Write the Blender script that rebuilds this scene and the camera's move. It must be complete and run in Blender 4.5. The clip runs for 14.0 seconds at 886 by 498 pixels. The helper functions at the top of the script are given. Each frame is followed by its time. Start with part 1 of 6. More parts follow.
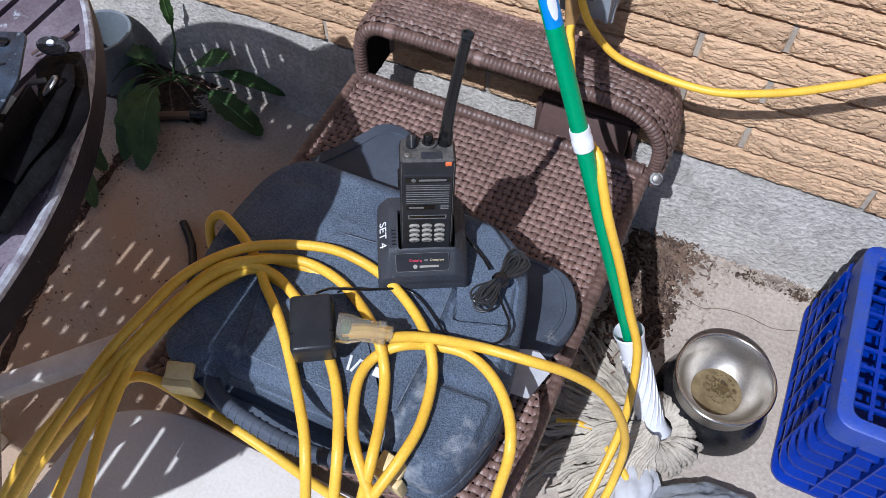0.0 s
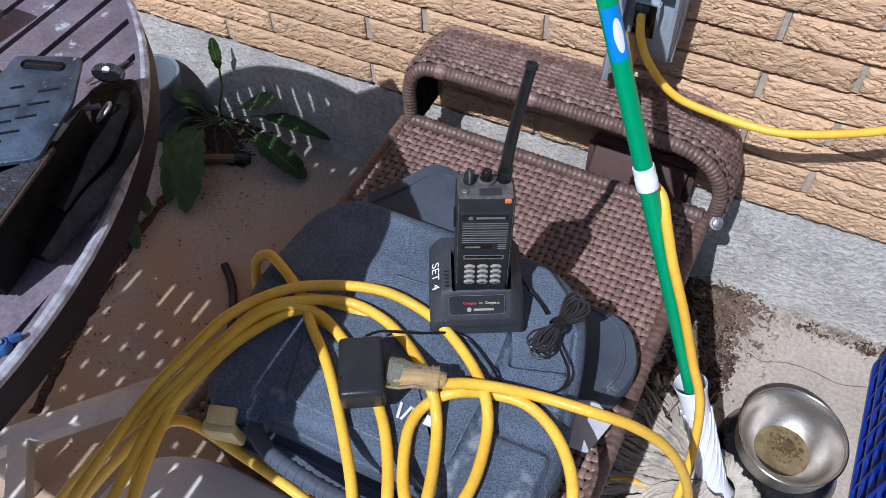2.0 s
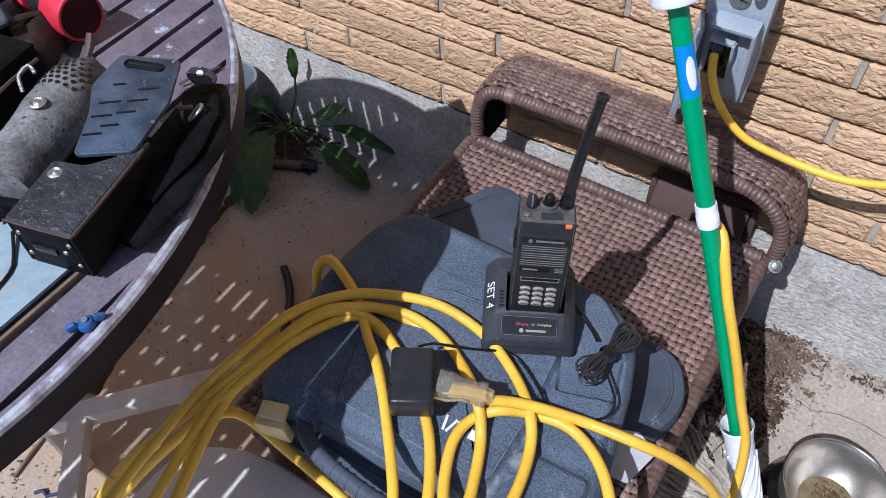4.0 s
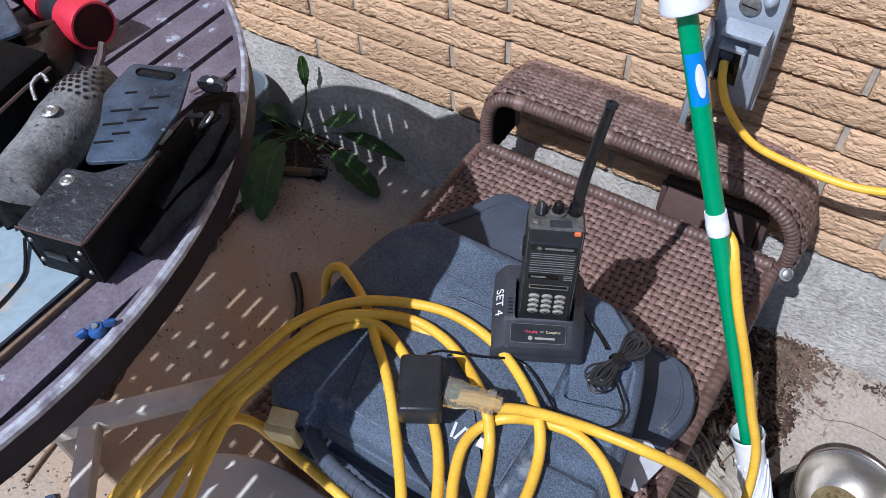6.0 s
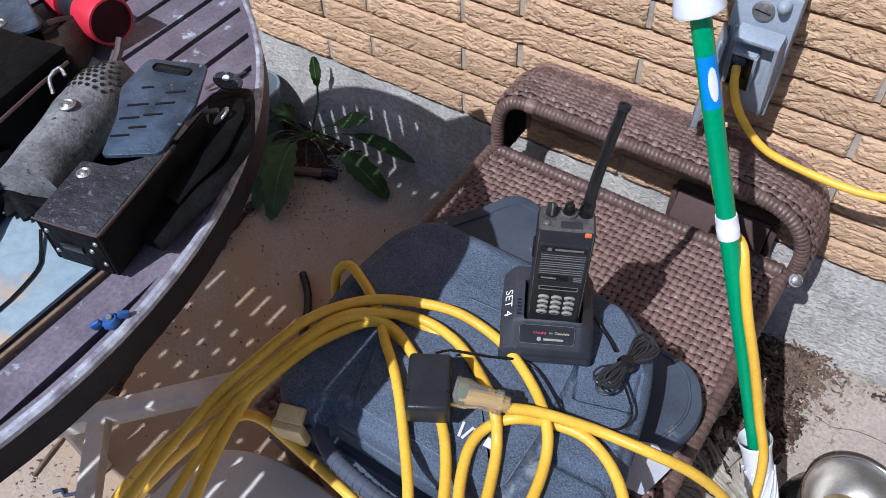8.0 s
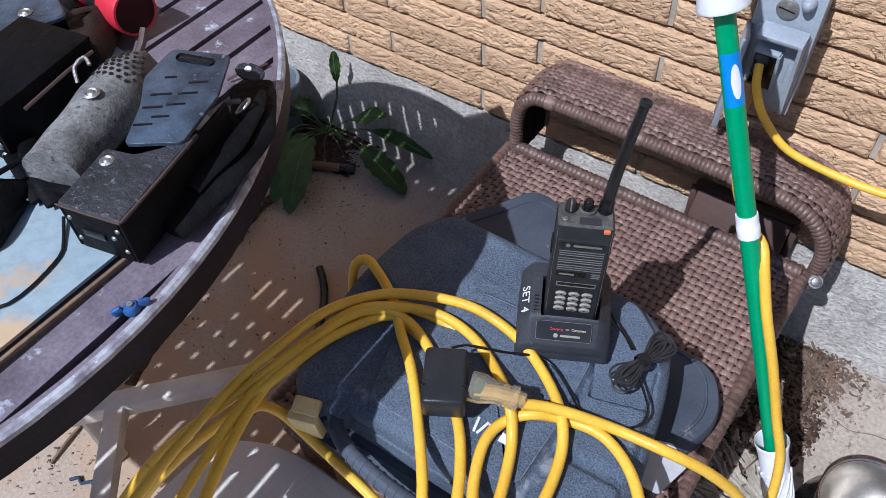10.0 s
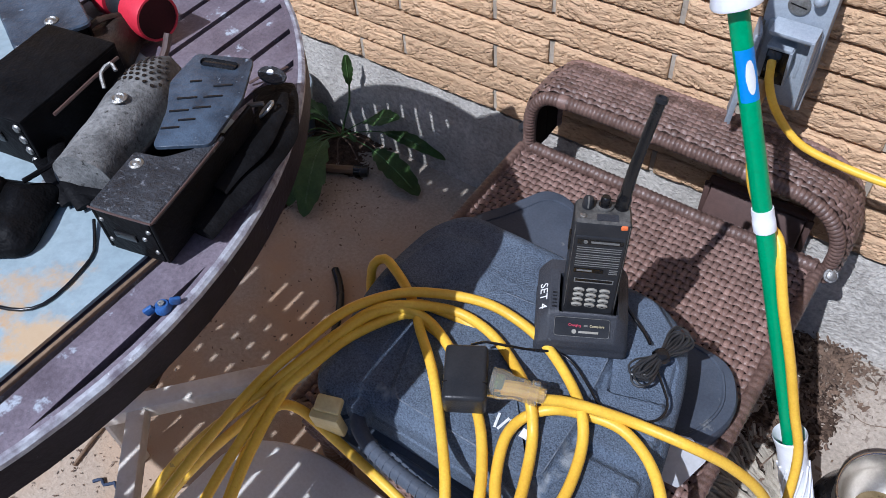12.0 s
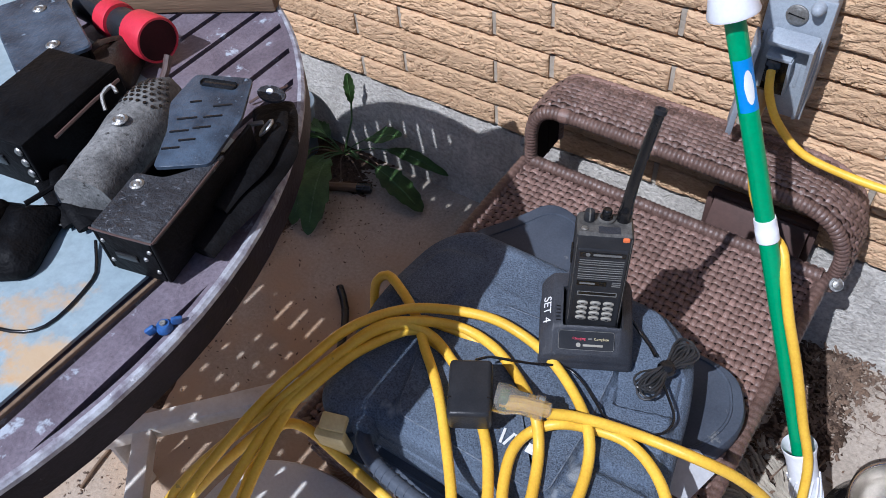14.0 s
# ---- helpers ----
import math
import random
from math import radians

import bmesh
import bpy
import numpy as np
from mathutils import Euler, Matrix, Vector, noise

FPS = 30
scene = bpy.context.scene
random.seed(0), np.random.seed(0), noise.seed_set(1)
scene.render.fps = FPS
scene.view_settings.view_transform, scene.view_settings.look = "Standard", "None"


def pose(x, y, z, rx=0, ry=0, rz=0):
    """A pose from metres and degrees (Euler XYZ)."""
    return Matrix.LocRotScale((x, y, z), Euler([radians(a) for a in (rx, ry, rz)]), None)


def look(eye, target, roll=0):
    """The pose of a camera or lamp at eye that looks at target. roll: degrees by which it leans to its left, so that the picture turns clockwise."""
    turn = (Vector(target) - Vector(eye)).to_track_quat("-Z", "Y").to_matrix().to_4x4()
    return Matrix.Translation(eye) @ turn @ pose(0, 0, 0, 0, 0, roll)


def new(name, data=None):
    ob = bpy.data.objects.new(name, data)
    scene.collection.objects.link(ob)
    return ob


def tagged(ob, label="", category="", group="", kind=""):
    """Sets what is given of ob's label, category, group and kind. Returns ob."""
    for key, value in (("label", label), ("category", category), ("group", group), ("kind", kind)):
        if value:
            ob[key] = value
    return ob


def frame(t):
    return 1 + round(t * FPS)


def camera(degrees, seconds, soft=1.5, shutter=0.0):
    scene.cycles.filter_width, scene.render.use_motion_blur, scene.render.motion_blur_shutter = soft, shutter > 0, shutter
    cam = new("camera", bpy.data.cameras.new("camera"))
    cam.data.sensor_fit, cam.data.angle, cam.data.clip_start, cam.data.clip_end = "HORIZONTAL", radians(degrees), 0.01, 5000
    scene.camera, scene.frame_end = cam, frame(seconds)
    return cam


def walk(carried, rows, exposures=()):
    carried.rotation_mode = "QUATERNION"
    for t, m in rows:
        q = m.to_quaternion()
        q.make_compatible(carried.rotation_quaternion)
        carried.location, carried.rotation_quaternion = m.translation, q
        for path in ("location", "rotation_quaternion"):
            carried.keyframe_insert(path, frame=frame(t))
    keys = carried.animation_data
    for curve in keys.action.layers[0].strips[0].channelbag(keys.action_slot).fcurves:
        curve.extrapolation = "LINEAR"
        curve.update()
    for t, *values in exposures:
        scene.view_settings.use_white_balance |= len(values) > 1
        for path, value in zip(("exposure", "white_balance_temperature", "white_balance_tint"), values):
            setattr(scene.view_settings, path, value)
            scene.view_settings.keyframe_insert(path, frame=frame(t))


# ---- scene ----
cam = camera(58.7, 14.0, soft=0.5)
PATH = [
    (0, (0.965, -0.926, 1.202), (0.511, 0.082, -0.464), -0.2),
    (0.5, (0.953, -0.92, 1.189), (0.481, 0.103, -0.463), -0.7),
    (1, (0.943, -0.92, 1.163), (0.424, 0.143, -0.45), -2.1),
    (1.5, (0.936, -0.924, 1.158), (0.388, 0.142, -0.443), -2.9),
    (2, (0.935, -0.926, 1.162), (0.365, 0.149, -0.426), -2.5),
    (2.5, (0.93, -0.939, 1.169), (0.314, 0.144, -0.396), -1.5),
    (3, (0.935, -0.948, 1.172), (0.281, 0.119, -0.388), -1.5),
    (5.5, (0.933, -0.936, 1.182), (0.207, 0.104, -0.363), -3.1),
    (6, (0.936, -0.943, 1.178), (0.207, 0.103, -0.363), -3.1),
    (6.5, (0.939, -0.946, 1.179), (0.205, 0.101, -0.359), -3.0),
    (7, (0.929, -0.95, 1.179), (0.185, 0.095, -0.355), -3.2),
    (7.5, (0.934, -0.95, 1.177), (0.188, 0.096, -0.356), -3.1),
    (8, (0.936, -0.95, 1.177), (0.188, 0.094, -0.356), -2.8),
    (10.5, (0.935, -0.956, 1.174), (0.15, 0.057, -0.361), -3.6),
    (11, (0.935, -0.959, 1.175), (0.148, 0.051, -0.361), -4.1),
    (11.5, (0.934, -0.966, 1.172), (0.146, 0.044, -0.364), -4.3),
    (12, (0.932, -0.969, 1.18), (0.134, 0.043, -0.349), -4.7),
    (12.5, (0.934, -0.975, 1.175), (0.124, 0.041, -0.345), -5.1),
    (13, (0.941, -0.972, 1.175), (0.124, 0.05, -0.338), -5.5),
    (13.5, (0.938, -0.973, 1.176), (0.115, 0.052, -0.332), -5.8),
    (14, (0.936, -0.967, 1.179), (0.108, 0.063, -0.323), -6.1),
]
walk(cam, [(t, look(eye, target, roll)) for t, eye, target, roll in PATH], [(0.0, 0.10, 5550, 13), (14.0, 0.09, 5550, 13)])

# ---- light ----
SUN = Vector((0.193, 1.0, -1.35)).normalized()
world = bpy.data.worlds.new("sky")
scene.world = world
world.use_nodes = True
wn = world.node_tree
sky = wn.nodes.new("ShaderNodeTexSky")
sky.sky_type = 'NISHITA'
sky.sun_disc = False
sky.sun_elevation = math.asin(-SUN.z)
sky.sun_rotation = math.atan2(-SUN.x, -SUN.y)
wn.links.new(sky.outputs[0], wn.nodes["Background"].inputs[0])
wn.nodes["Background"].inputs[1].default_value = 0.085
sun = new("sun", bpy.data.lights.new("sun", 'SUN'))
sun.data.energy = 4.8
sun.data.angle = radians(0.5)
sun.data.color = (1.0, 0.975, 0.94)
sun.matrix_world = look((0, 0, 5), Vector((0, 0, 5)) + SUN)


# ---- materials ----
def mat(name, c1, c2=None, rough=0.6, scale=9.0, fine=140.0, bump=0.25, metal=0.0, spec=0.5, rand=0.0, stretch=(1, 1, 1), spots=None, spot_amt=0.0, spot_scale=30.0, trans=0.0, depth=0.002, coat=0.0, grit=0.12):
    """Two-scale mottled surface with fine relief, optional spots and per-object variation."""
    m = bpy.data.materials.new(name)
    m.use_nodes = True
    nt = m.node_tree
    N, K = nt.nodes, nt.links
    b = N["Principled BSDF"]
    c2 = c2 or tuple(c * 0.78 for c in c1)
    tc = N.new("ShaderNodeTexCoord")
    mp = N.new("ShaderNodeMapping")
    mp.inputs["Scale"].default_value = stretch
    K.new(tc.outputs["Object"], mp.inputs[0])

    def tex(sc, detail=4.0, rgh=0.6):
        n = N.new("ShaderNodeTexNoise")
        n.inputs["Scale"].default_value, n.inputs["Detail"].default_value, n.inputs["Roughness"].default_value = sc, detail, rgh
        K.new(mp.outputs[0], n.inputs["Vector"])
        return n

    def ramp(src, a, z):
        r = N.new("ShaderNodeMapRange")
        r.inputs[1].default_value, r.inputs[2].default_value = a, z
        K.new(src, r.inputs[0])
        return r.outputs[0]

    def mix(fac, a, c):
        x = N.new("ShaderNodeMix")
        x.data_type = 'RGBA'
        if isinstance(fac, float):
            x.inputs[0].default_value = fac
        else:
            K.new(fac, x.inputs[0])
        for s, v in ((x.inputs[6], a), (x.inputs[7], c)):
            if isinstance(v, tuple):
                s.default_value = (*v, 1)
            else:
                K.new(v, s)
        return x.outputs[2]

    big, small = tex(scale), tex(fine, 3.0, 0.7)
    col = mix(ramp(big.outputs[0], 0.35, 0.65), c1, c2)
    grain = N.new("ShaderNodeMix")
    grain.data_type, grain.blend_type = 'RGBA', 'OVERLAY'
    grain.inputs[0].default_value = grit
    K.new(col, grain.inputs[6])
    K.new(ramp(small.outputs[0], 0.3, 0.7), grain.inputs[7])
    col = grain.outputs[2]
    if spots:
        sp = tex(spot_scale, 5.0, 0.65)
        col = mix(ramp(sp.outputs[0], 0.62 - spot_amt, 0.68 - spot_amt * 0.8), col, spots)
    if rand:
        oi = N.new("ShaderNodeObjectInfo")
        hs = N.new("ShaderNodeHueSaturation")
        r = N.new("ShaderNodeMapRange")
        r.inputs[3].default_value, r.inputs[4].default_value = 1 - rand, 1 + rand
        K.new(oi.outputs["Random"], r.inputs[0])
        K.new(r.outputs[0], hs.inputs["Value"])
        K.new(col, hs.inputs["Color"])
        col = hs.outputs[0]
    K.new(col, b.inputs["Base Color"])
    b.inputs["Metallic"].default_value = metal
    b.inputs["Specular IOR Level"].default_value = spec
    b.inputs["Transmission Weight"].default_value = trans
    b.inputs["Coat Weight"].default_value = coat
    rr = N.new("ShaderNodeMapRange")
    rr.inputs[3].default_value, rr.inputs[4].default_value = max(rough - 0.14, 0.02), min(rough + 0.14, 1)
    K.new(big.outputs[0], rr.inputs[0])
    K.new(rr.outputs[0], b.inputs["Roughness"])
    if bump:
        bp = N.new("ShaderNodeBump")
        bp.inputs["Strength"].default_value, bp.inputs["Distance"].default_value = bump, depth
        K.new(small.outputs[0], bp.inputs["Height"])
        K.new(bp.outputs[0], b.inputs["Normal"])
    return m


M_BRICK = mat("tan_brick", (0.585, 0.395, 0.245), (0.50, 0.330, 0.192), 0.9, 9, 170, 1.0, rand=0.1, stretch=(0.5, 1, 1.25), depth=0.006, spec=0.12, grit=0.2)
M_MORTAR = mat("mortar", (0.43, 0.375, 0.305), (0.31, 0.27, 0.22), 0.95, 20, 220, 0.8, spec=0.15)
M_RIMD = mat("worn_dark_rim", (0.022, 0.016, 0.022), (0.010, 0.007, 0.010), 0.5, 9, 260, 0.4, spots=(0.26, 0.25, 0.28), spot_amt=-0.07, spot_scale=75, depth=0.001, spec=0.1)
M_EDGE = mat("bare_worn_edge", (0.44, 0.46, 0.50), (0.16, 0.14, 0.17), 0.42, 60, 300, 0.4, spots=(0.64, 0.65, 0.68), spot_amt=-0.04, spot_scale=110)
M_FOUND = mat("concrete_footing", (0.49, 0.465, 0.425), (0.37, 0.348, 0.315), 0.95, 11, 130, 1.0, spots=(0.20, 0.195, 0.19), spot_amt=-0.08, spot_scale=95, depth=0.005, spec=0.1, grit=0.3, stretch=(0.9, 1, 1))
M_CASE = mat("blue_black_plastic", (0.124, 0.156, 0.208), (0.080, 0.102, 0.140), 0.6, 7, 460, 1.0, spots=(0.24, 0.265, 0.295), spot_amt=0.02, spot_scale=8, depth=0.0022, spec=0.05, grit=0.5)
M_WEAR_LIT = mat("rubbed_plastic_highlight", (0.165, 0.190, 0.230), (0.090, 0.110, 0.145), 0.7, 60, 300, 0.4, spec=0.08, grit=0.4)
M_CASE_D = mat("dark_grey_plastic", (0.072, 0.085, 0.110), (0.048, 0.057, 0.076), 0.5, 10, 300, 0.3, spots=(0.16, 0.165, 0.17), spot_amt=-0.05, spot_scale=16, depth=0.001, spec=0.1)
M_BLACK = mat("black_plastic", (0.016, 0.0168, 0.0195), (0.026, 0.027, 0.030), 0.34, 22, 500, 0.3, spots=(0.09, 0.09, 0.088), spot_amt=-0.095, spot_scale=80, depth=0.0008, spec=0.2)
M_CHARGER = mat("scuffed_black_plastic", (0.042, 0.0445, 0.053), (0.026, 0.028, 0.034), 0.42, 14, 520, 0.6, spots=(0.10, 0.105, 0.115), spot_amt=-0.05, spot_scale=34, depth=0.0010, spec=0.25, grit=0.3)
M_DUSTY = mat("dusty_black_plastic", (0.105, 0.100, 0.092), (0.040, 0.039, 0.038), 0.6, 60, 420, 0.4, depth=0.0008, spec=0.3, grit=0.3)
M_KEYRIM = mat("pale_key_rim", (0.30, 0.285, 0.245), (0.24, 0.225, 0.19), 0.6, 60, 200, 0.2)
M_AMBER = mat("dusty_amber_vinyl", (0.34, 0.20, 0.075), (0.24, 0.14, 0.05), 0.35, 40, 120, 0.1)
M_RUBBER = mat("black_rubber", (0.005, 0.005, 0.0055), (0.010, 0.010, 0.011), 0.26, 30, 260, 0.1, depth=0.0008, spec=0.45)
M_WIRE = mat("grey_black_wire_vinyl", (0.030, 0.030, 0.032), (0.018, 0.018, 0.019), 0.35, 60, 260, 0.2, depth=0.0005, spec=0.5)
M_CORD = mat("yellow_vinyl", (0.76, 0.475, 0.050), (0.68, 0.40, 0.035), 0.42, 25, 300, 0.15, spots=(0.40, 0.25, 0.05), spot_amt=-0.07, spot_scale=55, depth=0.0008, spec=0.4)
M_WICKER_H = mat("dark_brown_wicker", (0.175, 0.112, 0.093), (0.105, 0.063, 0.051), 0.33, 50, 500, 0.5, rand=0.28, depth=0.0012, spec=0.5, grit=0.4)
M_WICKER = mat("brown_wicker", (0.235, 0.149, 0.123), (0.142, 0.086, 0.070), 0.33, 50, 500, 0.5, rand=0.22, depth=0.0012, spec=0.5, grit=0.3)
M_WRAP = mat("brown_wrapped_cane", (0.140, 0.088, 0.072), (0.085, 0.050, 0.040), 0.36, 70, 500, 0.5, depth=0.0012, spec=0.5, grit=0.4)
# near-black core colour standing in for the shade between wicker strands
M_WEAVE_SHADE = mat("weave_gap_shade", (0.012, 0.007, 0.006), None, 0.9, 20, 200, 0.2, spec=0.1)
M_STEEL = mat("stainless_steel", (0.47, 0.45, 0.42), (0.33, 0.30, 0.255), 0.42, 14, 240, 0.35, metal=1.0, depth=0.0008, grit=0.1)
M_RIM = mat("polished_steel", (0.58, 0.56, 0.53), (0.45, 0.43, 0.40), 0.2, 14, 240, 0.1, metal=1.0, depth=0.0005, grit=0.1)
M_ZINC = mat("zinc_bolt", (0.40, 0.40, 0.39), (0.24, 0.23, 0.21), 0.5, 90, 400, 0.4, metal=0.9)
M_BLUE = mat("blue_crate_plastic", (0.002, 0.026, 0.27), (0.0015, 0.018, 0.18), 0.36, 9, 180, 0.15, spots=(0.02, 0.06, 0.36), spot_amt=-0.06, spot_scale=30, depth=0.0008, spec=0.4)
M_BLUE_D = mat("dusty_blue_rim", (0.012, 0.050, 0.34), (0.030, 0.060, 0.24), 0.5, 22, 240, 0.3, spots=(0.10, 0.08, 0.07), spot_amt=-0.02, spot_scale=40)
M_GREEN = mat("green_pole_paint", (0.004, 0.275, 0.115), (0.003, 0.25, 0.10), 0.36, 10, 200, 0.08, spots=(0.02, 0.06, 0.03), spot_amt=-0.11, spot_scale=60)
M_WHITE = mat("white_plastic", (0.74, 0.76, 0.80), (0.66, 0.68, 0.72), 0.45, 12, 160, 0.15)
M_WPAINT = mat("chipped_white_paint", (0.74, 0.69, 0.62), (0.52, 0.46, 0.40), 0.55, 8, 120, 0.3, spots=(0.14, 0.09, 0.06), spot_amt=-0.09, spot_scale=45)
M_PANEL = mat("cream_enamel_panel", (0.68, 0.655, 0.615), (0.58, 0.54, 0.49), 0.5, 5, 220, 0.15, spots=(0.50, 0.34, 0.19), spot_amt=-0.09, spot_scale=10)
M_GREY = mat("grey_outlet_metal", (0.30, 0.34, 0.38), (0.26, 0.29, 0.33), 0.48, 16, 260, 0.2, spec=0.5)
M_TABLE = mat("weathered_purple_metal", (0.185, 0.158, 0.190), (0.105, 0.085, 0.105), 0.42, 16, 300, 0.35, spots=(0.38, 0.42, 0.48), spot_amt=0.015, spot_scale=34, depth=0.0016, spec=0.4, grit=0.25)
M_LEATHER = mat("black_leather", (0.0035, 0.0035, 0.004), (0.008, 0.008, 0.009), 0.5, 18, 70, 0.7, spots=(0.070, 0.056, 0.048), spot_amt=-0.08, spot_scale=70, depth=0.003, spec=0.06, grit=0.15)
M_LEATHER_G = mat("dusty_grey_leather", (0.22, 0.22, 0.215), (0.085, 0.085, 0.085), 0.6, 26, 300, 0.6, spots=(0.045, 0.043, 0.041), spot_amt=0.02, spot_scale=190, depth=0.0016, spec=0.2, grit=0.35)
M_LEATHER_W = mat("rubbed_black_leather", (0.022, 0.023, 0.027), (0.040, 0.042, 0.048), 0.5, 20, 120, 0.9, spots=(0.135, 0.145, 0.165), spot_amt=0.03, spot_scale=170, depth=0.004, spec=0.3, grit=0.3)
M_LEATHER_B = mat("blue_black_vinyl", (0.062, 0.086, 0.122), (0.020, 0.028, 0.042), 0.35, 30, 130, 0.7, spots=(0.20, 0.25, 0.31), spot_amt=-0.02, spot_scale=60, spec=0.4)
M_BROWN = mat("dark_brown_leather", (0.030, 0.019, 0.014), (0.016, 0.011, 0.009), 0.5, 24, 160, 0.7, spots=(0.075, 0.055, 0.042), spot_amt=-0.06, spot_scale=60, depth=0.002, spec=0.25, grit=0.3)
M_RED = mat("red_plastic", (0.62, 0.035, 0.06), (0.50, 0.02, 0.04), 0.4, 14, 120, 0.1)
M_LENS = mat("dark_lens", (0.05, 0.008, 0.010), (0.02, 0.004, 0.005), 0.5, 20, 90, 0.1, spec=0.15)
M_WOOD = mat("weathered_wood", (0.22, 0.145, 0.090), (0.14, 0.09, 0.055), 0.75, 6, 60, 0.6, stretch=(0.3, 3, 3))
M_LEAF = mat("weed_leaf", (0.085, 0.165, 0.048), (0.052, 0.105, 0.032), 0.4, 40, 260, 0.6, rand=0.15, depth=0.002)
M_DEAD = mat("dead_leaf", (0.18, 0.118, 0.078), (0.075, 0.048, 0.034), 0.85, 40, 200, 0.5)
M_SOIL = mat("dark_leaf_soil", (0.105, 0.070, 0.050), (0.050, 0.034, 0.026), 0.95, 60, 320, 1.0, spots=(0.21, 0.155, 0.11), spot_amt=-0.06, spot_scale=130, depth=0.004, spec=0.1, grit=0.5)
M_CHIP = mat("grit", (0.34, 0.28, 0.22), (0.16, 0.125, 0.10), 0.9, 40, 200, 0.4)
M_MOP = mat("grey_mop_yarn", (0.50, 0.45, 0.365), (0.32, 0.285, 0.235), 0.95, 30, 420, 0.9, rand=0.12, depth=0.0015, spec=0.1)
M_VENT = mat("brown_vent_plastic", (0.088, 0.052, 0.045), (0.07, 0.042, 0.037), 0.5, 14, 140, 0.2)
M_BEIGE = mat("beige_latch_plastic", (0.62, 0.50, 0.24), (0.54, 0.42, 0.19), 0.5, 25, 150, 0.2)
# paper white lowered to grey for the shade beside the case; rag shares it
M_PAPER_DIM = mat("dimmed_white_paper", (0.44, 0.45, 0.47), (0.38, 0.39, 0.41), 0.8, 8, 60, 0.2)
M_INK = mat("white_marker", (0.72, 0.73, 0.74), None, 0.6, 30, 100, 0.0)
M_REDINK = mat("red_print", (0.65, 0.05, 0.10), None, 0.6, 30, 100, 0.0)
M_YELINK = mat("yellow_print", (0.60, 0.52, 0.30), None, 0.6, 30, 100, 0.0)
M_GRILLE = mat("dull_grey_print", (0.17, 0.17, 0.162), (0.12, 0.12, 0.117), 0.6, 60, 200, 0.2, spec=0.2)
M_KEY = mat("grey_rubber_key", (0.155, 0.150, 0.138), (0.115, 0.112, 0.104), 0.6, 60, 200, 0.2)
M_ORANGE = mat("orange_button", (0.75, 0.17, 0.05), None, 0.5, 60, 200, 0.1)
M_STICKER = mat("blue_label", (0.01, 0.22, 0.62), (0.008, 0.19, 0.55), 0.4, 30, 90, 0.05)
M_TEAL = mat("blue_wing_nut_plastic", (0.03, 0.11, 0.33), (0.02, 0.06, 0.18), 0.5, 60, 150, 0.3, spots=(0.25, 0.28, 0.32), spot_amt=-0.08, spot_scale=120)
M_STRING = mat("grey_blue_string", (0.060, 0.080, 0.130), (0.035, 0.045, 0.075), 0.9, 60, 260, 0.8, spec=0.1)
M_BAG = mat("milky_plastic_film", (0.34, 0.37, 0.40), (0.26, 0.285, 0.31), 0.3, 14, 60, 0.4, trans=0.25)
M_WATER = mat("murky_water", (0.20, 0.155, 0.085), (0.12, 0.09, 0.045), 0.12, 40, 60, 0.02, grit=0.1)
M_GUNK = mat("green_scum", (0.10, 0.065, 0.018), (0.05, 0.03, 0.01), 0.8, 80, 200, 0.6)
M_CLEAR = mat("cloudy_clear_vinyl", (0.88, 0.85, 0.74), (0.80, 0.76, 0.62), 0.16, 40, 90, 0.05, trans=0.85)
# bucket plastic with its shade mixed into the base colour
M_BUCKET_SHADE = mat("shaded_grey_blue_bucket", (0.150, 0.175, 0.195), (0.105, 0.125, 0.140), 0.5, 8, 80, 0.1)


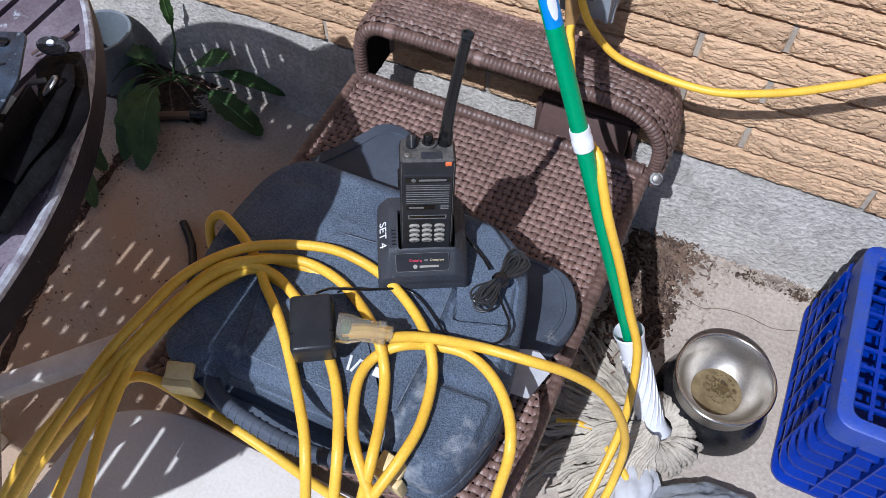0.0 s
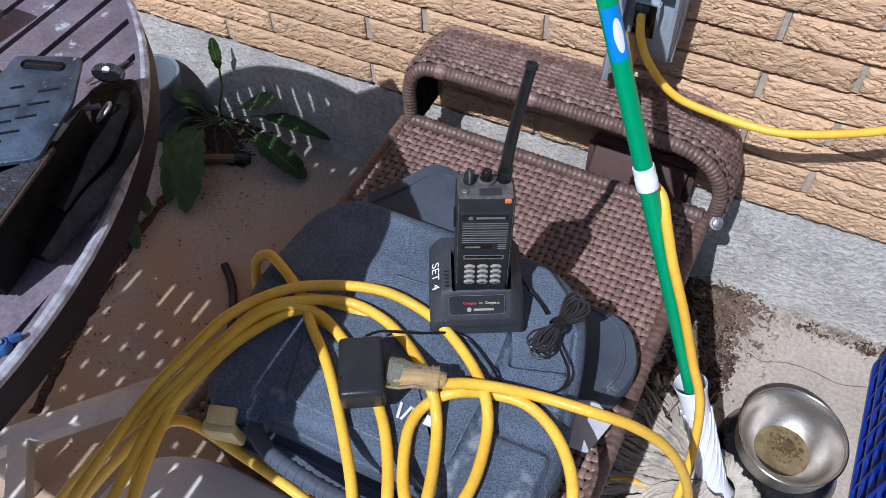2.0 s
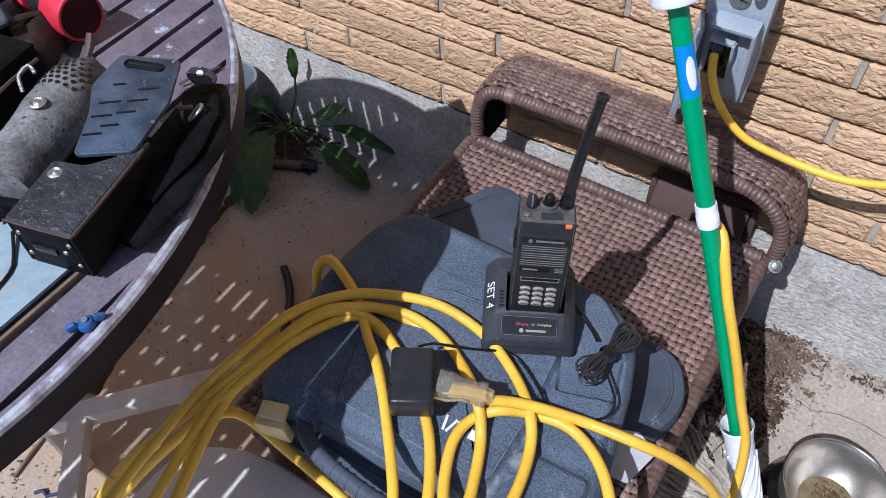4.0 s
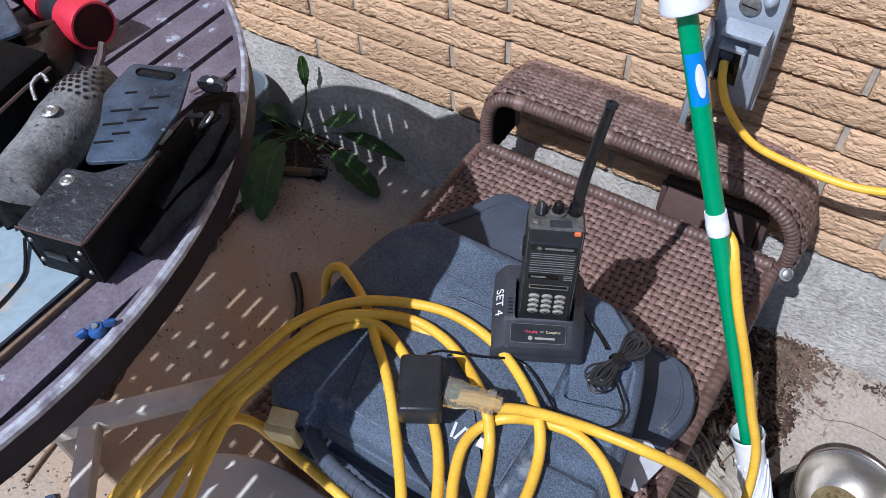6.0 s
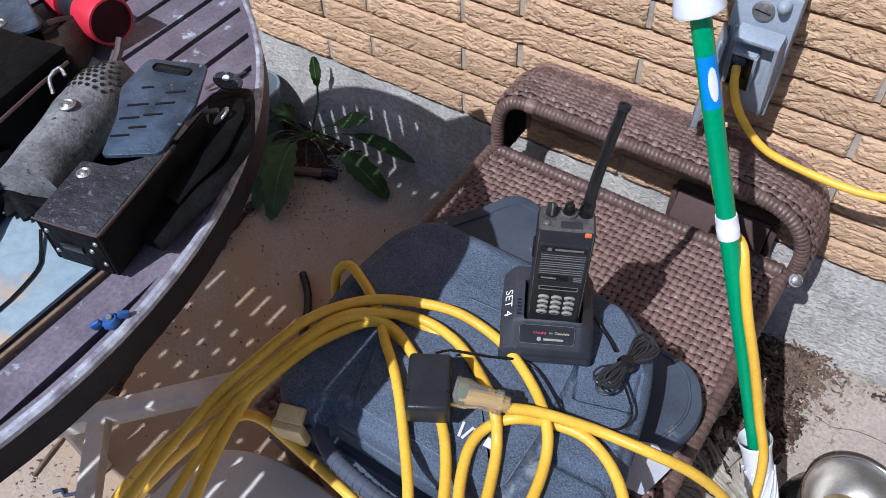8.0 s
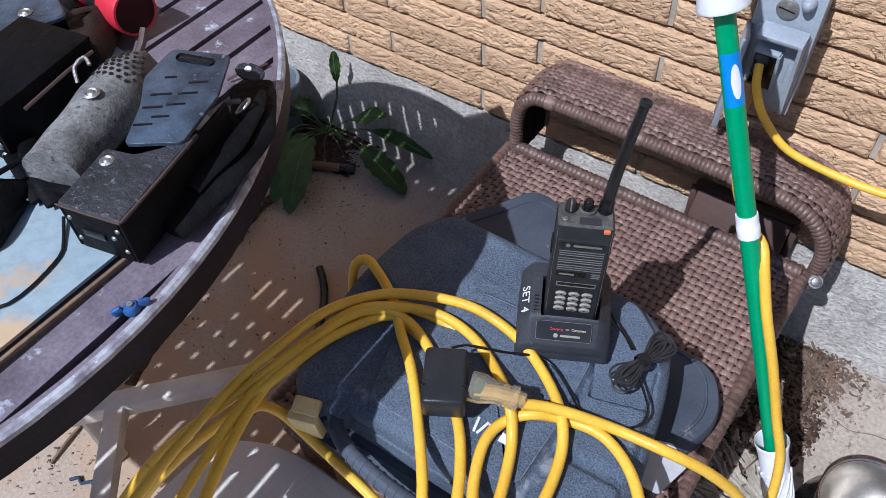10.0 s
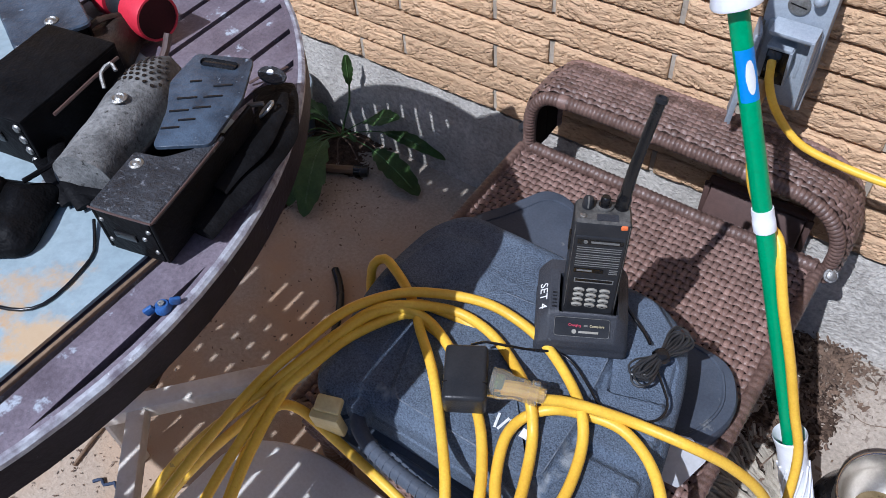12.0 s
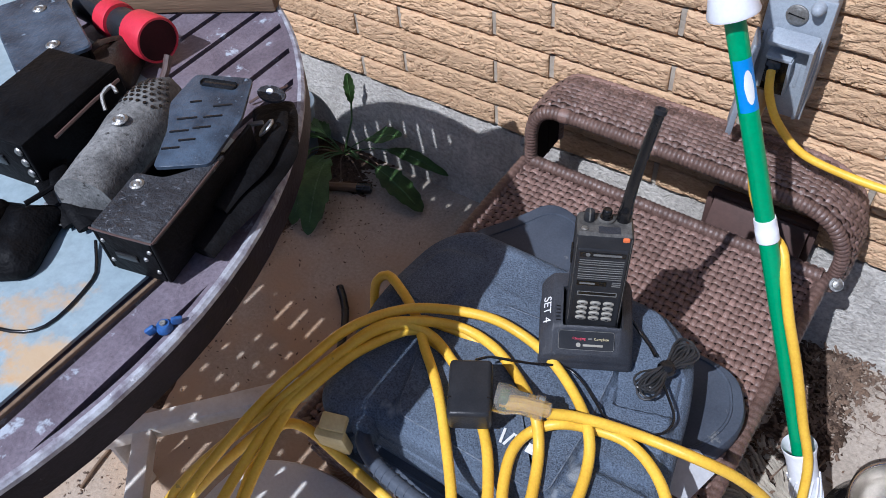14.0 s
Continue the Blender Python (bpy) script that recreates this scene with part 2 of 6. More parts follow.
def ground_material():
    """Weathered slab: grey-tan concrete, brown tracked-in soil towards the table, lightened and warmed for bounce
    light.
    """
    m = mat("slab", (0.42, 0.362, 0.302), (0.335, 0.288, 0.238), 0.95, 5, 150, 0.5, spots=(0.25, 0.205, 0.165), spot_amt=-0.05, spot_scale=18, depth=0.003, spec=0.15, grit=0.22)
    nt = m.node_tree
    N, K = nt.nodes, nt.links
    b = N["Principled BSDF"]
    old = b.inputs["Base Color"].links[0].from_socket
    tc = N.new("ShaderNodeTexCoord")
    n1 = N.new("ShaderNodeTexNoise")
    n1.inputs["Scale"].default_value, n1.inputs["Detail"].default_value = 5.5, 6
    K.new(tc.outputs["Object"], n1.inputs["Vector"])
    g = N.new("ShaderNodeMapRange")
    g.inputs[1].default_value, g.inputs[2].default_value = 0.48, 0.20
    ln = N.new("ShaderNodeVectorMath")
    ln.operation = 'DISTANCE'
    ln.inputs[1].default_value = (0.18, -0.56, 0)
    K.new(tc.outputs["Object"], ln.inputs[0])
    K.new(ln.outputs["Value"], g.inputs[0])
    mul = N.new("ShaderNodeMath")
    mul.operation = 'MULTIPLY'
    r = N.new("ShaderNodeMapRange")
    r.inputs[1].default_value, r.inputs[2].default_value, r.inputs[3].default_value = 0.38, 0.62, 0.25
    K.new(n1.outputs[0], r.inputs[0])
    K.new(g.outputs[0], mul.inputs[0])
    K.new(r.outputs[0], mul.inputs[1])
    x = N.new("ShaderNodeMix")
    x.data_type = 'RGBA'
    K.new(mul.outputs[0], x.inputs[0])
    K.new(old, x.inputs[6])
    # soil brown, raised and warmed to carry the fill light under the table
    x.inputs[7].default_value = (0.43, 0.290, 0.188, 1)
    d2 = N.new("ShaderNodeVectorMath")
    d2.operation = 'DISTANCE'
    d2.inputs[1].default_value = (0.02, -0.98, 0)
    K.new(tc.outputs["Object"], d2.inputs[0])
    g2 = N.new("ShaderNodeMapRange")
    g2.inputs[1].default_value, g2.inputs[2].default_value = 0.42, 0.18
    K.new(d2.outputs["Value"], g2.inputs[0])
    m2 = N.new("ShaderNodeMath")
    m2.operation = 'MULTIPLY'
    K.new(g2.outputs[0], m2.inputs[0])
    K.new(r.outputs[0], m2.inputs[1])
    y = N.new("ShaderNodeMix")
    y.data_type = 'RGBA'
    K.new(m2.outputs[0], y.inputs[0])
    K.new(x.outputs[2], y.inputs[6])
    y.inputs[7].default_value = (0.40, 0.30, 0.215, 1)
    K.new(y.outputs[2], b.inputs["Base Color"])
    return m


def rust_sheet():
    """Pale blue sheet with two rust blooms of ragged outline."""
    m = mat("rust_stained_steel_sheet", (0.31, 0.385, 0.42), (0.25, 0.32, 0.355), 0.4, 5, 120, 0.1, spots=(0.40, 0.36, 0.30), spot_amt=-0.03, spot_scale=9)
    N, K = m.node_tree.nodes, m.node_tree.links
    b = N["Principled BSDF"]
    col = b.inputs["Base Color"].links[0].from_socket
    tc = N.new("ShaderNodeTexCoord")
    n1 = N.new("ShaderNodeTexNoise")
    n1.inputs["Scale"].default_value, n1.inputs["Detail"].default_value, n1.inputs["Roughness"].default_value = 24, 6, 0.65
    K.new(tc.outputs["Object"], n1.inputs["Vector"])
    for c, r, tone in (((0.462, -0.866, 0.0), 0.028, (0.52, 0.32, 0.14, 1)), ((0.494, -0.890, 0.0), 0.034, (0.55, 0.36, 0.17, 1)), ((0.445, -0.930, 0.0), 0.045, (0.50, 0.29, 0.12, 1))):
        d = N.new("ShaderNodeVectorMath")
        d.operation = 'DISTANCE'
        d.inputs[1].default_value = c
        K.new(tc.outputs["Object"], d.inputs[0])
        a = N.new("ShaderNodeMath")
        a.operation = 'MULTIPLY_ADD'
        a.inputs[1].default_value = 0.16
        K.new(n1.outputs[0], a.inputs[0])
        K.new(d.outputs["Value"], a.inputs[2])
        g = N.new("ShaderNodeMapRange")
        g.inputs[1].default_value, g.inputs[2].default_value = r + 0.080, r + 0.055
        g.inputs[4].default_value = 0.75
        K.new(a.outputs[0], g.inputs[0])
        x = N.new("ShaderNodeMix")
        x.data_type = 'RGBA'
        K.new(g.outputs[0], x.inputs[0])
        K.new(col, x.inputs[6])
        x.inputs[7].default_value = tone
        col = x.outputs[2]
    K.new(col, b.inputs["Base Color"])
    return m


M_SLAB = ground_material()
M_RUST = rust_sheet()


# ---- mesh helpers ----
def thing(name, m, label, category, group=""):
    e = new(name)
    e.empty_display_size = 0.02
    e.matrix_basis = m
    return tagged(e, label, category, group)


def finish(bm, name, material, smooth=True):
    me = bpy.data.meshes.new(name)
    bmesh.ops.recalc_face_normals(bm, faces=bm.faces)
    bm.to_mesh(me)
    bm.free()
    me.materials.append(material)
    if smooth:
        me.shade_smooth()
        try:
            me.set_sharp_from_angle(angle=radians(38))
        except Exception:
            pass
    return me


def part(name, bm, material, parent, label="", m=None, smooth=True, kind=""):
    ob = new(name, finish(bm, name, material, smooth))
    ob.parent = parent
    if m is not None:
        ob.matrix_basis = m
    return tagged(ob, label, "", "", kind)


def solo(name, bm, material, label, category, group="", kind="", m=None, smooth=True):
    ob = new(name, finish(bm, name, material, smooth))
    if m is not None:
        ob.matrix_basis = m
    return tagged(ob, label, category, group, kind)


def box(sx, sy, sz, m=None, bevel=0.0, seg=2, bm=None):
    """A box centred on its base, with rounded edges."""
    b = bmesh.new()
    bmesh.ops.create_cube(b, size=1.0)
    bmesh.ops.transform(b, matrix=Matrix.Diagonal((sx, sy, sz, 1)), verts=b.verts)
    bmesh.ops.translate(b, vec=(0, 0, sz / 2), verts=b.verts)
    if bevel:
        bmesh.ops.bevel(b, geom=b.edges[:], offset=bevel, segments=seg, affect='EDGES', profile=0.5)
    return merge(b, m, bm)


def merge(b, m, bm):
    if m is not None:
        bmesh.ops.transform(b, matrix=m, verts=b.verts)
    if bm is None:
        return b
    t = bpy.data.meshes.new("tmp")
    b.to_mesh(t)
    b.free()
    bm.from_mesh(t)
    bpy.data.meshes.remove(t)
    return bm


def lathe(profile, seg=32, m=None, bm=None, close=False):
    """Revolve (radius, height) pairs about z."""
    b = bmesh.new()
    rings = []
    for r, z in profile:
        if r < 1e-6:
            rings.append([b.verts.new((0, 0, z))])
        else:
            rings.append([b.verts.new((r * math.cos(2 * math.pi * i / seg), r * math.sin(2 * math.pi * i / seg), z)) for i in range(seg)])
    for p, q in zip(rings, rings[1:]):
        for i in range(seg):
            j = (i + 1) % seg
            vs = [p[i % len(p)], p[j % len(p)], q[j % len(q)], q[i % len(q)]]
            vs = list(dict.fromkeys(vs))
            if len(vs) > 2:
                b.faces.new(vs)
    return merge(b, m, bm)


def rounded(poly, radius, seg=5):
    """Round the corners of a 2D polygon."""
    out = []
    n = len(poly)
    for i in range(n):
        p, a, c = Vector(poly[i]), Vector(poly[i - 1]), Vector(poly[(i + 1) % n])
        r = radius[i] if isinstance(radius, (list, tuple)) else radius
        d1, d2 = (a - p), (c - p)
        k = min(r, d1.length * 0.48, d2.length * 0.48)
        s, e = p + d1.normalized() * k, p + d2.normalized() * k
        for j in range(seg + 1):
            t = j / seg
            out.append((1 - t) ** 2 * s + 2 * t * (1 - t) * p + t * t * e)
    return out


def prism(poly, layers, m=None, bm=None):
    """Stack a 2D outline at (inset, z) layers; inset pulls towards the middle."""
    b = bmesh.new()
    n = len(poly)
    cx = sum(p[0] for p in poly) / n
    cy = sum(p[1] for p in poly) / n
    rings = []
    for inset, z in layers:
        ring = []
        for i in range(n):
            p, a, c = Vector(poly[i]), Vector(poly[i - 1]), Vector(poly[(i + 1) % n])
            t = (c - a).normalized()
            nrm = Vector((-t.y, t.x))
            if nrm.dot(Vector((cx, cy)) - p) < 0:
                nrm = -nrm
            q = p + nrm * inset
            ring.append(b.verts.new((q.x, q.y, z)))
        rings.append(ring)
    b.faces.new(rings[0])
    b.faces.new(rings[-1])
    for p, q in zip(rings, rings[1:]):
        for i in range(n):
            j = (i + 1) % n
            b.faces.new((p[i], p[j], q[j], q[i]))
    return merge(b, m, bm)


def inside(poly, P):
    """Signed distance of points to a 2D polygon, positive inside."""
    A = np.array([(p[0], p[1]) for p in poly])
    B = np.roll(A, -1, axis=0)
    best = np.full(len(P), 1e9)
    odd = np.zeros(len(P), bool)
    for a, c in zip(A, B):
        d = c - a
        t = np.clip(((P - a) @ d) / max(d @ d, 1e-12), 0, 1)
        best = np.minimum(best, np.hypot(*(P - a - t[:, None] * d).T))
        if abs(d[1]) > 1e-12:
            hit = ((a[1] > P[:, 1]) != (c[1] > P[:, 1])) & (P[:, 0] < a[0] + d[0] * (P[:, 1] - a[1]) / d[1])
            odd ^= hit
    return np.where(odd, best, -best)


def ease(d, w):
    """0 outside, 1 inside, with a soft shoulder w wide."""
    k = np.clip(d / w + 0.5, 0, 1)
    return k * k * (3 - 2 * k)


def resample(poly, n):
    P = [Vector((p[0], p[1])) for p in poly]
    L = [0.0]
    for a, c in zip(P, P[1:] + P[:1]):
        L.append(L[-1] + (c - a).length)
    out, j = [], 0
    for i in range(n):
        d = L[-1] * i / n
        while L[j + 1] < d:
            j += 1
        out.append(P[j].lerp(P[(j + 1) % len(P)], (d - L[j]) / max(L[j + 1] - L[j], 1e-9)))
    return np.array([(p.x, p.y) for p in out])


def relief(poly, height, foot, n=360, rings=90):
    """A moulded cap: rings shrink from the outline to the middle, each vertex lifted by height(points, distance to the edge);
    foot is a list of (inset, z) below the edge."""
    O = resample(poly, n)
    c = O.mean(axis=0)
    S = np.concatenate([np.linspace(0.02, 0.80, int(rings * 0.62), endpoint=False), np.linspace(0.80, 1.0, rings - int(rings * 0.62))])
    P = (c + (O - c)[None] * S[:, None, None]).reshape(-1, 2)
    Z = height(P, np.maximum(inside(poly, P), 0.0))
    V = [(x, y, z) for (x, y), z in zip(P, Z)]
    V.append((c[0], c[1], Z[0]))
    mid = len(V) - 1
    last = (rings - 1) * n
    F = [(mid, i, (i + 1) % n) for i in range(n)]
    for r in range(rings - 1):
        for i in range(n):
            j = (i + 1) % n
            F.append((r * n + i, r * n + n + i, r * n + n + j, r * n + j))
    T = np.roll(O, -1, 0) - np.roll(O, 1, 0)
    T /= np.maximum(np.hypot(*T.T), 1e-9)[:, None]
    Nn = np.stack([-T[:, 1], T[:, 0]], 1)
    if inside(poly, O[:1] + Nn[:1] * 0.003)[0] < 0:
        Nn = -Nn
    prev = list(range(last, last + n))
    for inset, z in foot:
        cur = []
        for q in O + Nn * inset:
            cur.append(len(V))
            V.append((q[0], q[1], z))
        for i in range(n):
            j = (i + 1) % n
            F.append((prev[i], cur[i], cur[j], prev[j]))
        prev = cur
    F.append(tuple(prev))
    me = bpy.data.meshes.new("relief")
    me.from_pydata(V, [], F)
    b = bmesh.new()
    b.from_mesh(me)
    bpy.data.meshes.remove(me)
    return b


def spline(pts, step=0.006, closed=False):
    """Points on a smooth curve through pts."""
    P = [Vector(p) for p in pts]
    n = len(P)
    out = []
    for i in range(n if closed else n - 1):
        p0 = P[i - 1] if (i or closed) else P[0] * 2 - P[1]
        p1, p2 = P[i], P[(i + 1) % n]
        p3 = P[(i + 2) % n] if (i + 2 < n or closed) else P[-1] * 2 - P[-2]
        k = max(2, int((p2 - p1).length / step))
        for j in range(k):
            t = j / k
            out.append(0.5 * ((2 * p1) + (p2 - p0) * t + (2 * p0 - 5 * p1 + 4 * p2 - p3) * t * t + (3 * p1 - p0 - 3 * p2 + p3) * t ** 3))
    if not closed:
        out.append(P[-1])
    return out


def tube(pts, radius, seg=10, closed=False, bm=None, cap=True, flat=1.0):
    """A tube along pts; radius is a number or a function of the index."""
    b = bm or bmesh.new()
    n = len(pts)
    rings = []
    up = None
    for i in range(n):
        a, c = pts[i - 1] if (i or closed) else pts[0], pts[(i + 1) % n] if (i + 1 < n or closed) else pts[-1]
        t = (c - a).normalized() if (c - a).length > 1e-9 else Vector((0, 0, 1))
        if up is None:
            up = Vector((0, 0, 1)) if abs(t.z) < 0.9 else Vector((1, 0, 0))
        side = t.cross(up).normalized()
        up = side.cross(t).normalized()
        r = radius(i) if callable(radius) else radius
        rings.append([b.verts.new(pts[i] + side * (r * math.cos(2 * math.pi * k / seg)) + up * (r * flat * math.sin(2 * math.pi * k / seg))) for k in range(seg)])
    for i in range(n if closed else n - 1):
        p, q = rings[i], rings[(i + 1) % n]
        for k in range(seg):
            l = (k + 1) % seg
            b.faces.new((p[k], p[l], q[l], q[k]))
    if cap and not closed:
        b.faces.new(rings[0])
        b.faces.new(rings[-1])
    return b


def wrapped(pts, radius, pitch=0.007, bulge=0.0011, seg=10):
    """A rail wound round with flat cane: every turn bulges."""
    P = spline(pts, pitch / 5)
    return tube(P, lambda i: radius + bulge * abs(math.sin(math.pi * i / 5.0)), seg)


def ribbon(pts, normals, width, crown=0.0010, bm=None):
    """A cane strand: a crowned strip along pts."""
    b = bm or bmesh.new()
    rows = []
    n = len(pts)
    for i in range(n):
        t = (pts[min(i + 1, n - 1)] - pts[max(i - 1, 0)]).normalized()
        s = t.cross(normals[i]).normalized() * width / 2
        rows.append([b.verts.new(pts[i] + s * k + normals[i] * (crown * h)) for k, h in ((-1, -0.6), (-0.6, 0.75), (0, 1.0), (0.6, 0.75), (1, -0.6))])
    for p, q in zip(rows, rows[1:]):
        for k in range(4):
            b.faces.new((p[k], p[k + 1], q[k + 1], q[k]))
    return b


def text_mesh(name, body, size, material, parent, m):
    cu = bpy.data.curves.new(name, 'FONT')
    cu.body, cu.size, cu.extrude = body, size, 0.00015
    cu.align_x, cu.align_y = 'CENTER', 'CENTER'
    tmp = new(name, cu)
    bpy.context.view_layer.update()
    me = bpy.data.meshes.new_from_object(tmp.evaluated_get(bpy.context.evaluated_depsgraph_get()))
    bpy.data.objects.remove(tmp)
    bpy.data.curves.remove(cu)
    me.materials.clear()
    me.materials.append(material)
    ob = new(name, me)
    ob.parent = parent
    ob.matrix_basis = m
    return ob


def bar(w, h, m, bm=None, d=0.0006):
    return box(w, h, d, m, 0, bm=bm)


def rot_to(axis_from, axis_to):
    return Vector(axis_from).rotation_difference(Vector(axis_to)).to_matrix().to_4x4()


# ---- setting ----
BL, BH, LEDGE = 0.315, 0.0488, 0.210   # brick module, course height, top of the footing
b = bmesh.new()
for x, y in ((-400, -400), (400, -400), (400, 400), (-400, 400)):
    b.verts.new((x, y, 0))
b.faces.new(b.verts)
ground = solo("ground", b, M_SLAB, "weathered tan concrete slab with brown soil stains, lightened for warm bounce light", "ground", kind="structure")

wall = solo("wall_north", box(8.0, 0.20, 2.6 - LEDGE, pose(1.0, 0.122, LEDGE)), M_MORTAR, "house wall of textured tan bricks with grey mortar", "wall", kind="structure")

# plain unseen walls added behind and beside the camera to trim low sky light
for nm, w, d, x, y in (("wall_south", 8.12, 0.12, 1.0, -6.0), ("wall_west", 0.12, 5.96, -3.06, -2.96), ("wall_east", 0.12, 5.96, 5.06, -2.96)):
    solo(nm, box(w, d, 1.6, pose(x, y, 0)), M_WOOD, "plain weathered wooden fence, added out of view to cut low sky light", "fence", kind="structure")


def footing_mesh():
    b = bmesh.new()
    nx, nz = 260, 14
    g = [[None] * (nz + 1) for _ in range(nx + 1)]
    for i in range(nx + 1):
        for k in range(nz + 1):
            x, z = -1.2 + 3.6 * i / nx, -0.01 + (LEDGE + 0.010) * k / nz
            y = 0.001 - 0.014 * (1 - z / LEDGE) + 0.004 * noise.noise((x * 9, z * 14, 3)) + 0.0025 * noise.noise((x * 40, z * 60, 7))
            g[i][k] = b.verts.new((x, y, z))
    for i in range(nx):
        for k in range(nz):
            b.faces.new((g[i][k], g[i + 1][k], g[i + 1][k + 1], g[i][k + 1]))
    box(8.0, 0.2, LEDGE - 0.002, pose(1.0, 0.112, 0), bm=b)
    return b


solo("footing", footing_mesh(), M_FOUND, "rough pale grey concrete footing under the brick wall", "footing", kind="structure")

# ---- wicker stool ----
SX0, SX1, SY0, SY1, SZ = 0.450, 0.933, -0.690, -0.105, 0.283
stool = thing("wicker_stool", pose(0.695, -0.40, 0), "brown woven wicker stool with a raised loop handle against the wall", "stool")
IV = Matrix.Translation((-0.695, 0.40, 0))     # world to stool


def wick(name, bm, label="", parent=None, material=None):
    bmesh.ops.transform(bm, matrix=IV, verts=bm.verts)
    return part(name, bm, material or M_WICKER, parent or stool, label)


# dark block under the weave, so the gaps look shaded
seat = wick("seat", box(SX1 - SX0 - 0.012, SY1 - SY0 - 0.012, 0.05, pose((SX0 + SX1) / 2, (SY0 + SY1) / 2, SZ - 0.054), 0.006), "", None, M_WEAVE_SHADE)


def strand_mesh(length, cells, phase, width, amp, along_x):
    P, Nn = [], []
    for i in range(cells * 3 + 1):
        s = i / 3.0
        h = amp * math.cos(math.pi * (s + phase))
        d = -length / 2 + length * s / cells
        P.append(Vector((d, 0, h) if along_x else (0, d, h)))
        Nn.append(Vector((0, 0, 1)))
    return finish(ribbon(P, Nn, width), "strand", M_WICKER)


NU, NV = 46, 50     # strands across and along the seat
LX, LY = SX1 - SX0, SY1 - SY0
ph_x = [strand_mesh(LX, NU, p, 0.0092, 0.0024, True) for p in (0.5, 1.5)]
ph_y = [strand_mesh(LY, NV, p, 0.0076, 0.0024, False) for p in (1.5, 0.5)]


def lay(me, x, y):
    o = new("strand", me)
    o.parent = seat
    o.location = (x - 0.695, y + 0.40, SZ - 0.001)


for j in range(NV):
    lay(ph_x[j % 2], (SX0 + SX1) / 2, SY0 + LY * (j + 0.5) / NV)
for i in range(NU):
    lay(ph_y[i % 2], SX0 + LX * (i + 0.5) / NU, (SY0 + SY1) / 2)

for nm, a, c in (("side_rail", (SX1 + 0.002, SY1 - 0.01, SZ - 0.004), (SX1 - 0.012, SY0, SZ - 0.006)), ("side_rail", (SX0 - 0.002, SY1 - 0.01, SZ - 0.004), (SX0 - 0.004, SY0, SZ - 0.006)),
                 ("front_rail", (SX0, SY0, SZ - 0.005), (SX1 - 0.012, SY0, SZ - 0.006)), ("rear_rail", (SX0 + 0.012, -0.118, SZ + 0.004), (SX1 - 0.002, -0.126, SZ + 0.004))):
    wick(nm, wrapped([Vector(a), Vector(a).lerp(Vector(c), 0.5), Vector(c)], 0.0095, 0.010 if "rear" not in nm else 0.008), "", None, M_WRAP)


def skirt(x, y0, y1, axis):
    """A woven apron below a rail."""
    b = bmesh.new()
    n = int(abs(y1 - y0) / 0.011)
    for i in range(n):
        t = y0 + (y1 - y0) * (i + 0.5) / n
        P = [Vector((x + (0.0014 if (i + k) % 2 else -0.0014), t, SZ - 0.012 - 0.075 * k / 7)) if axis == 'x' else Vector((t, x + (0.0014 if (i + k) % 2 else -0.0014), SZ - 0.012 - 0.075 * k / 7)) for k in range(8)]
        ribbon(P, [Vector((1, 0, 0)) if axis == 'x' else Vector((0, -1, 0))] * 8, 0.0092, bm=b)
    for k in range(7):
        z = SZ - 0.017 - 0.0107 * k
        P, Q = [], []
        for i in range(n * 2 + 1):
            t = y0 + (y1 - y0) * i / (n * 2)
            d = x + 0.0016 * math.cos(math.pi * (i / 2.0 + k))
            P.append(Vector((d, t, z)) if axis == 'x' else Vector((t, d, z)))
        ribbon(P, [Vector((1, 0, 0)) if axis == 'x' else Vector((0, -1, 0))] * len(P), 0.009, bm=b)
    return b


for nm, bm_ in (("side_apron", skirt(SX1 - 0.002, SY0, SY1, 'x')), ("side_apron", skirt(SX0 + 0.002, SY0, SY1, 'x')), ("front_apron", skirt(SY0, SX0, SX1 - 0.012, 'y'))):
    o = wick(nm, bm_)
    o["kind"] = "stuff"
for x in (SX0 + 0.018, SX1 - 0.022):
    for y in (SY0 + 0.02, SY1 - 0.03):
        wick("leg", wrapped([(x, y, 0.0), (x, y, 0.12), (x, y, SZ - 0.02)], 0.016, 0.011))

# loop handle: woven band bent over a wrapped rim
AX0, AX1, AZ = 0.458, 0.942, 0.400
ARC = [(AX0, 0.262), (AX0, 0.31), (AX0 + 0.001, 0.35), (AX0 + 0.010, 0.378), (AX0 + 0.030, 0.396), (AX0 + 0.065, AZ)] + \
      [(AX0 + 0.065 + (AX1 - AX0 - 0.155) * k / 5, AZ + 0.002 - 0.001 * k) for k in range(1, 6)] + \
      [(AX1 - 0.045, AZ - 0.012), (AX1 - 0.014, AZ - 0.035), (AX1 + 0.002, AZ - 0.070), (AX1 + 0.004, 0.295), (AX1 + 0.003, 0.262)]
arc = spline([(x, 0, z) for x, z in ARC], 0.0052)
handle = wick("loop_handle", tube([p + Vector((0, -0.062, 0)) for p in arc], 0.006, 6), "", None, M_WEAVE_SHADE)
YF, YB = -0.112, -0.022
nrm = []
for i in range(len(arc)):
    t = (arc[min(i + 1, len(arc) - 1)] - arc[max(i - 1, 0)]).normalized()
    nrm.append(Vector((-t.z, 0, t.x)))
core = bmesh.new()
rows = []
for p, n_ in zip(arc, nrm):
    rows.append([core.verts.new(p + Vector((0, y, 0)) + n_ * h) for y, h in ((YF, -0.004), (YF, 0.006), (-0.09, 0.011), (-0.05, 0.011), (YB, 0.004), (YB, -0.004))])
for p, q in zip(rows, rows[1:]):
    for k in range(6):
        core.faces.new((p[k], p[(k + 1) % 6], q[(k + 1) % 6], q[k]))
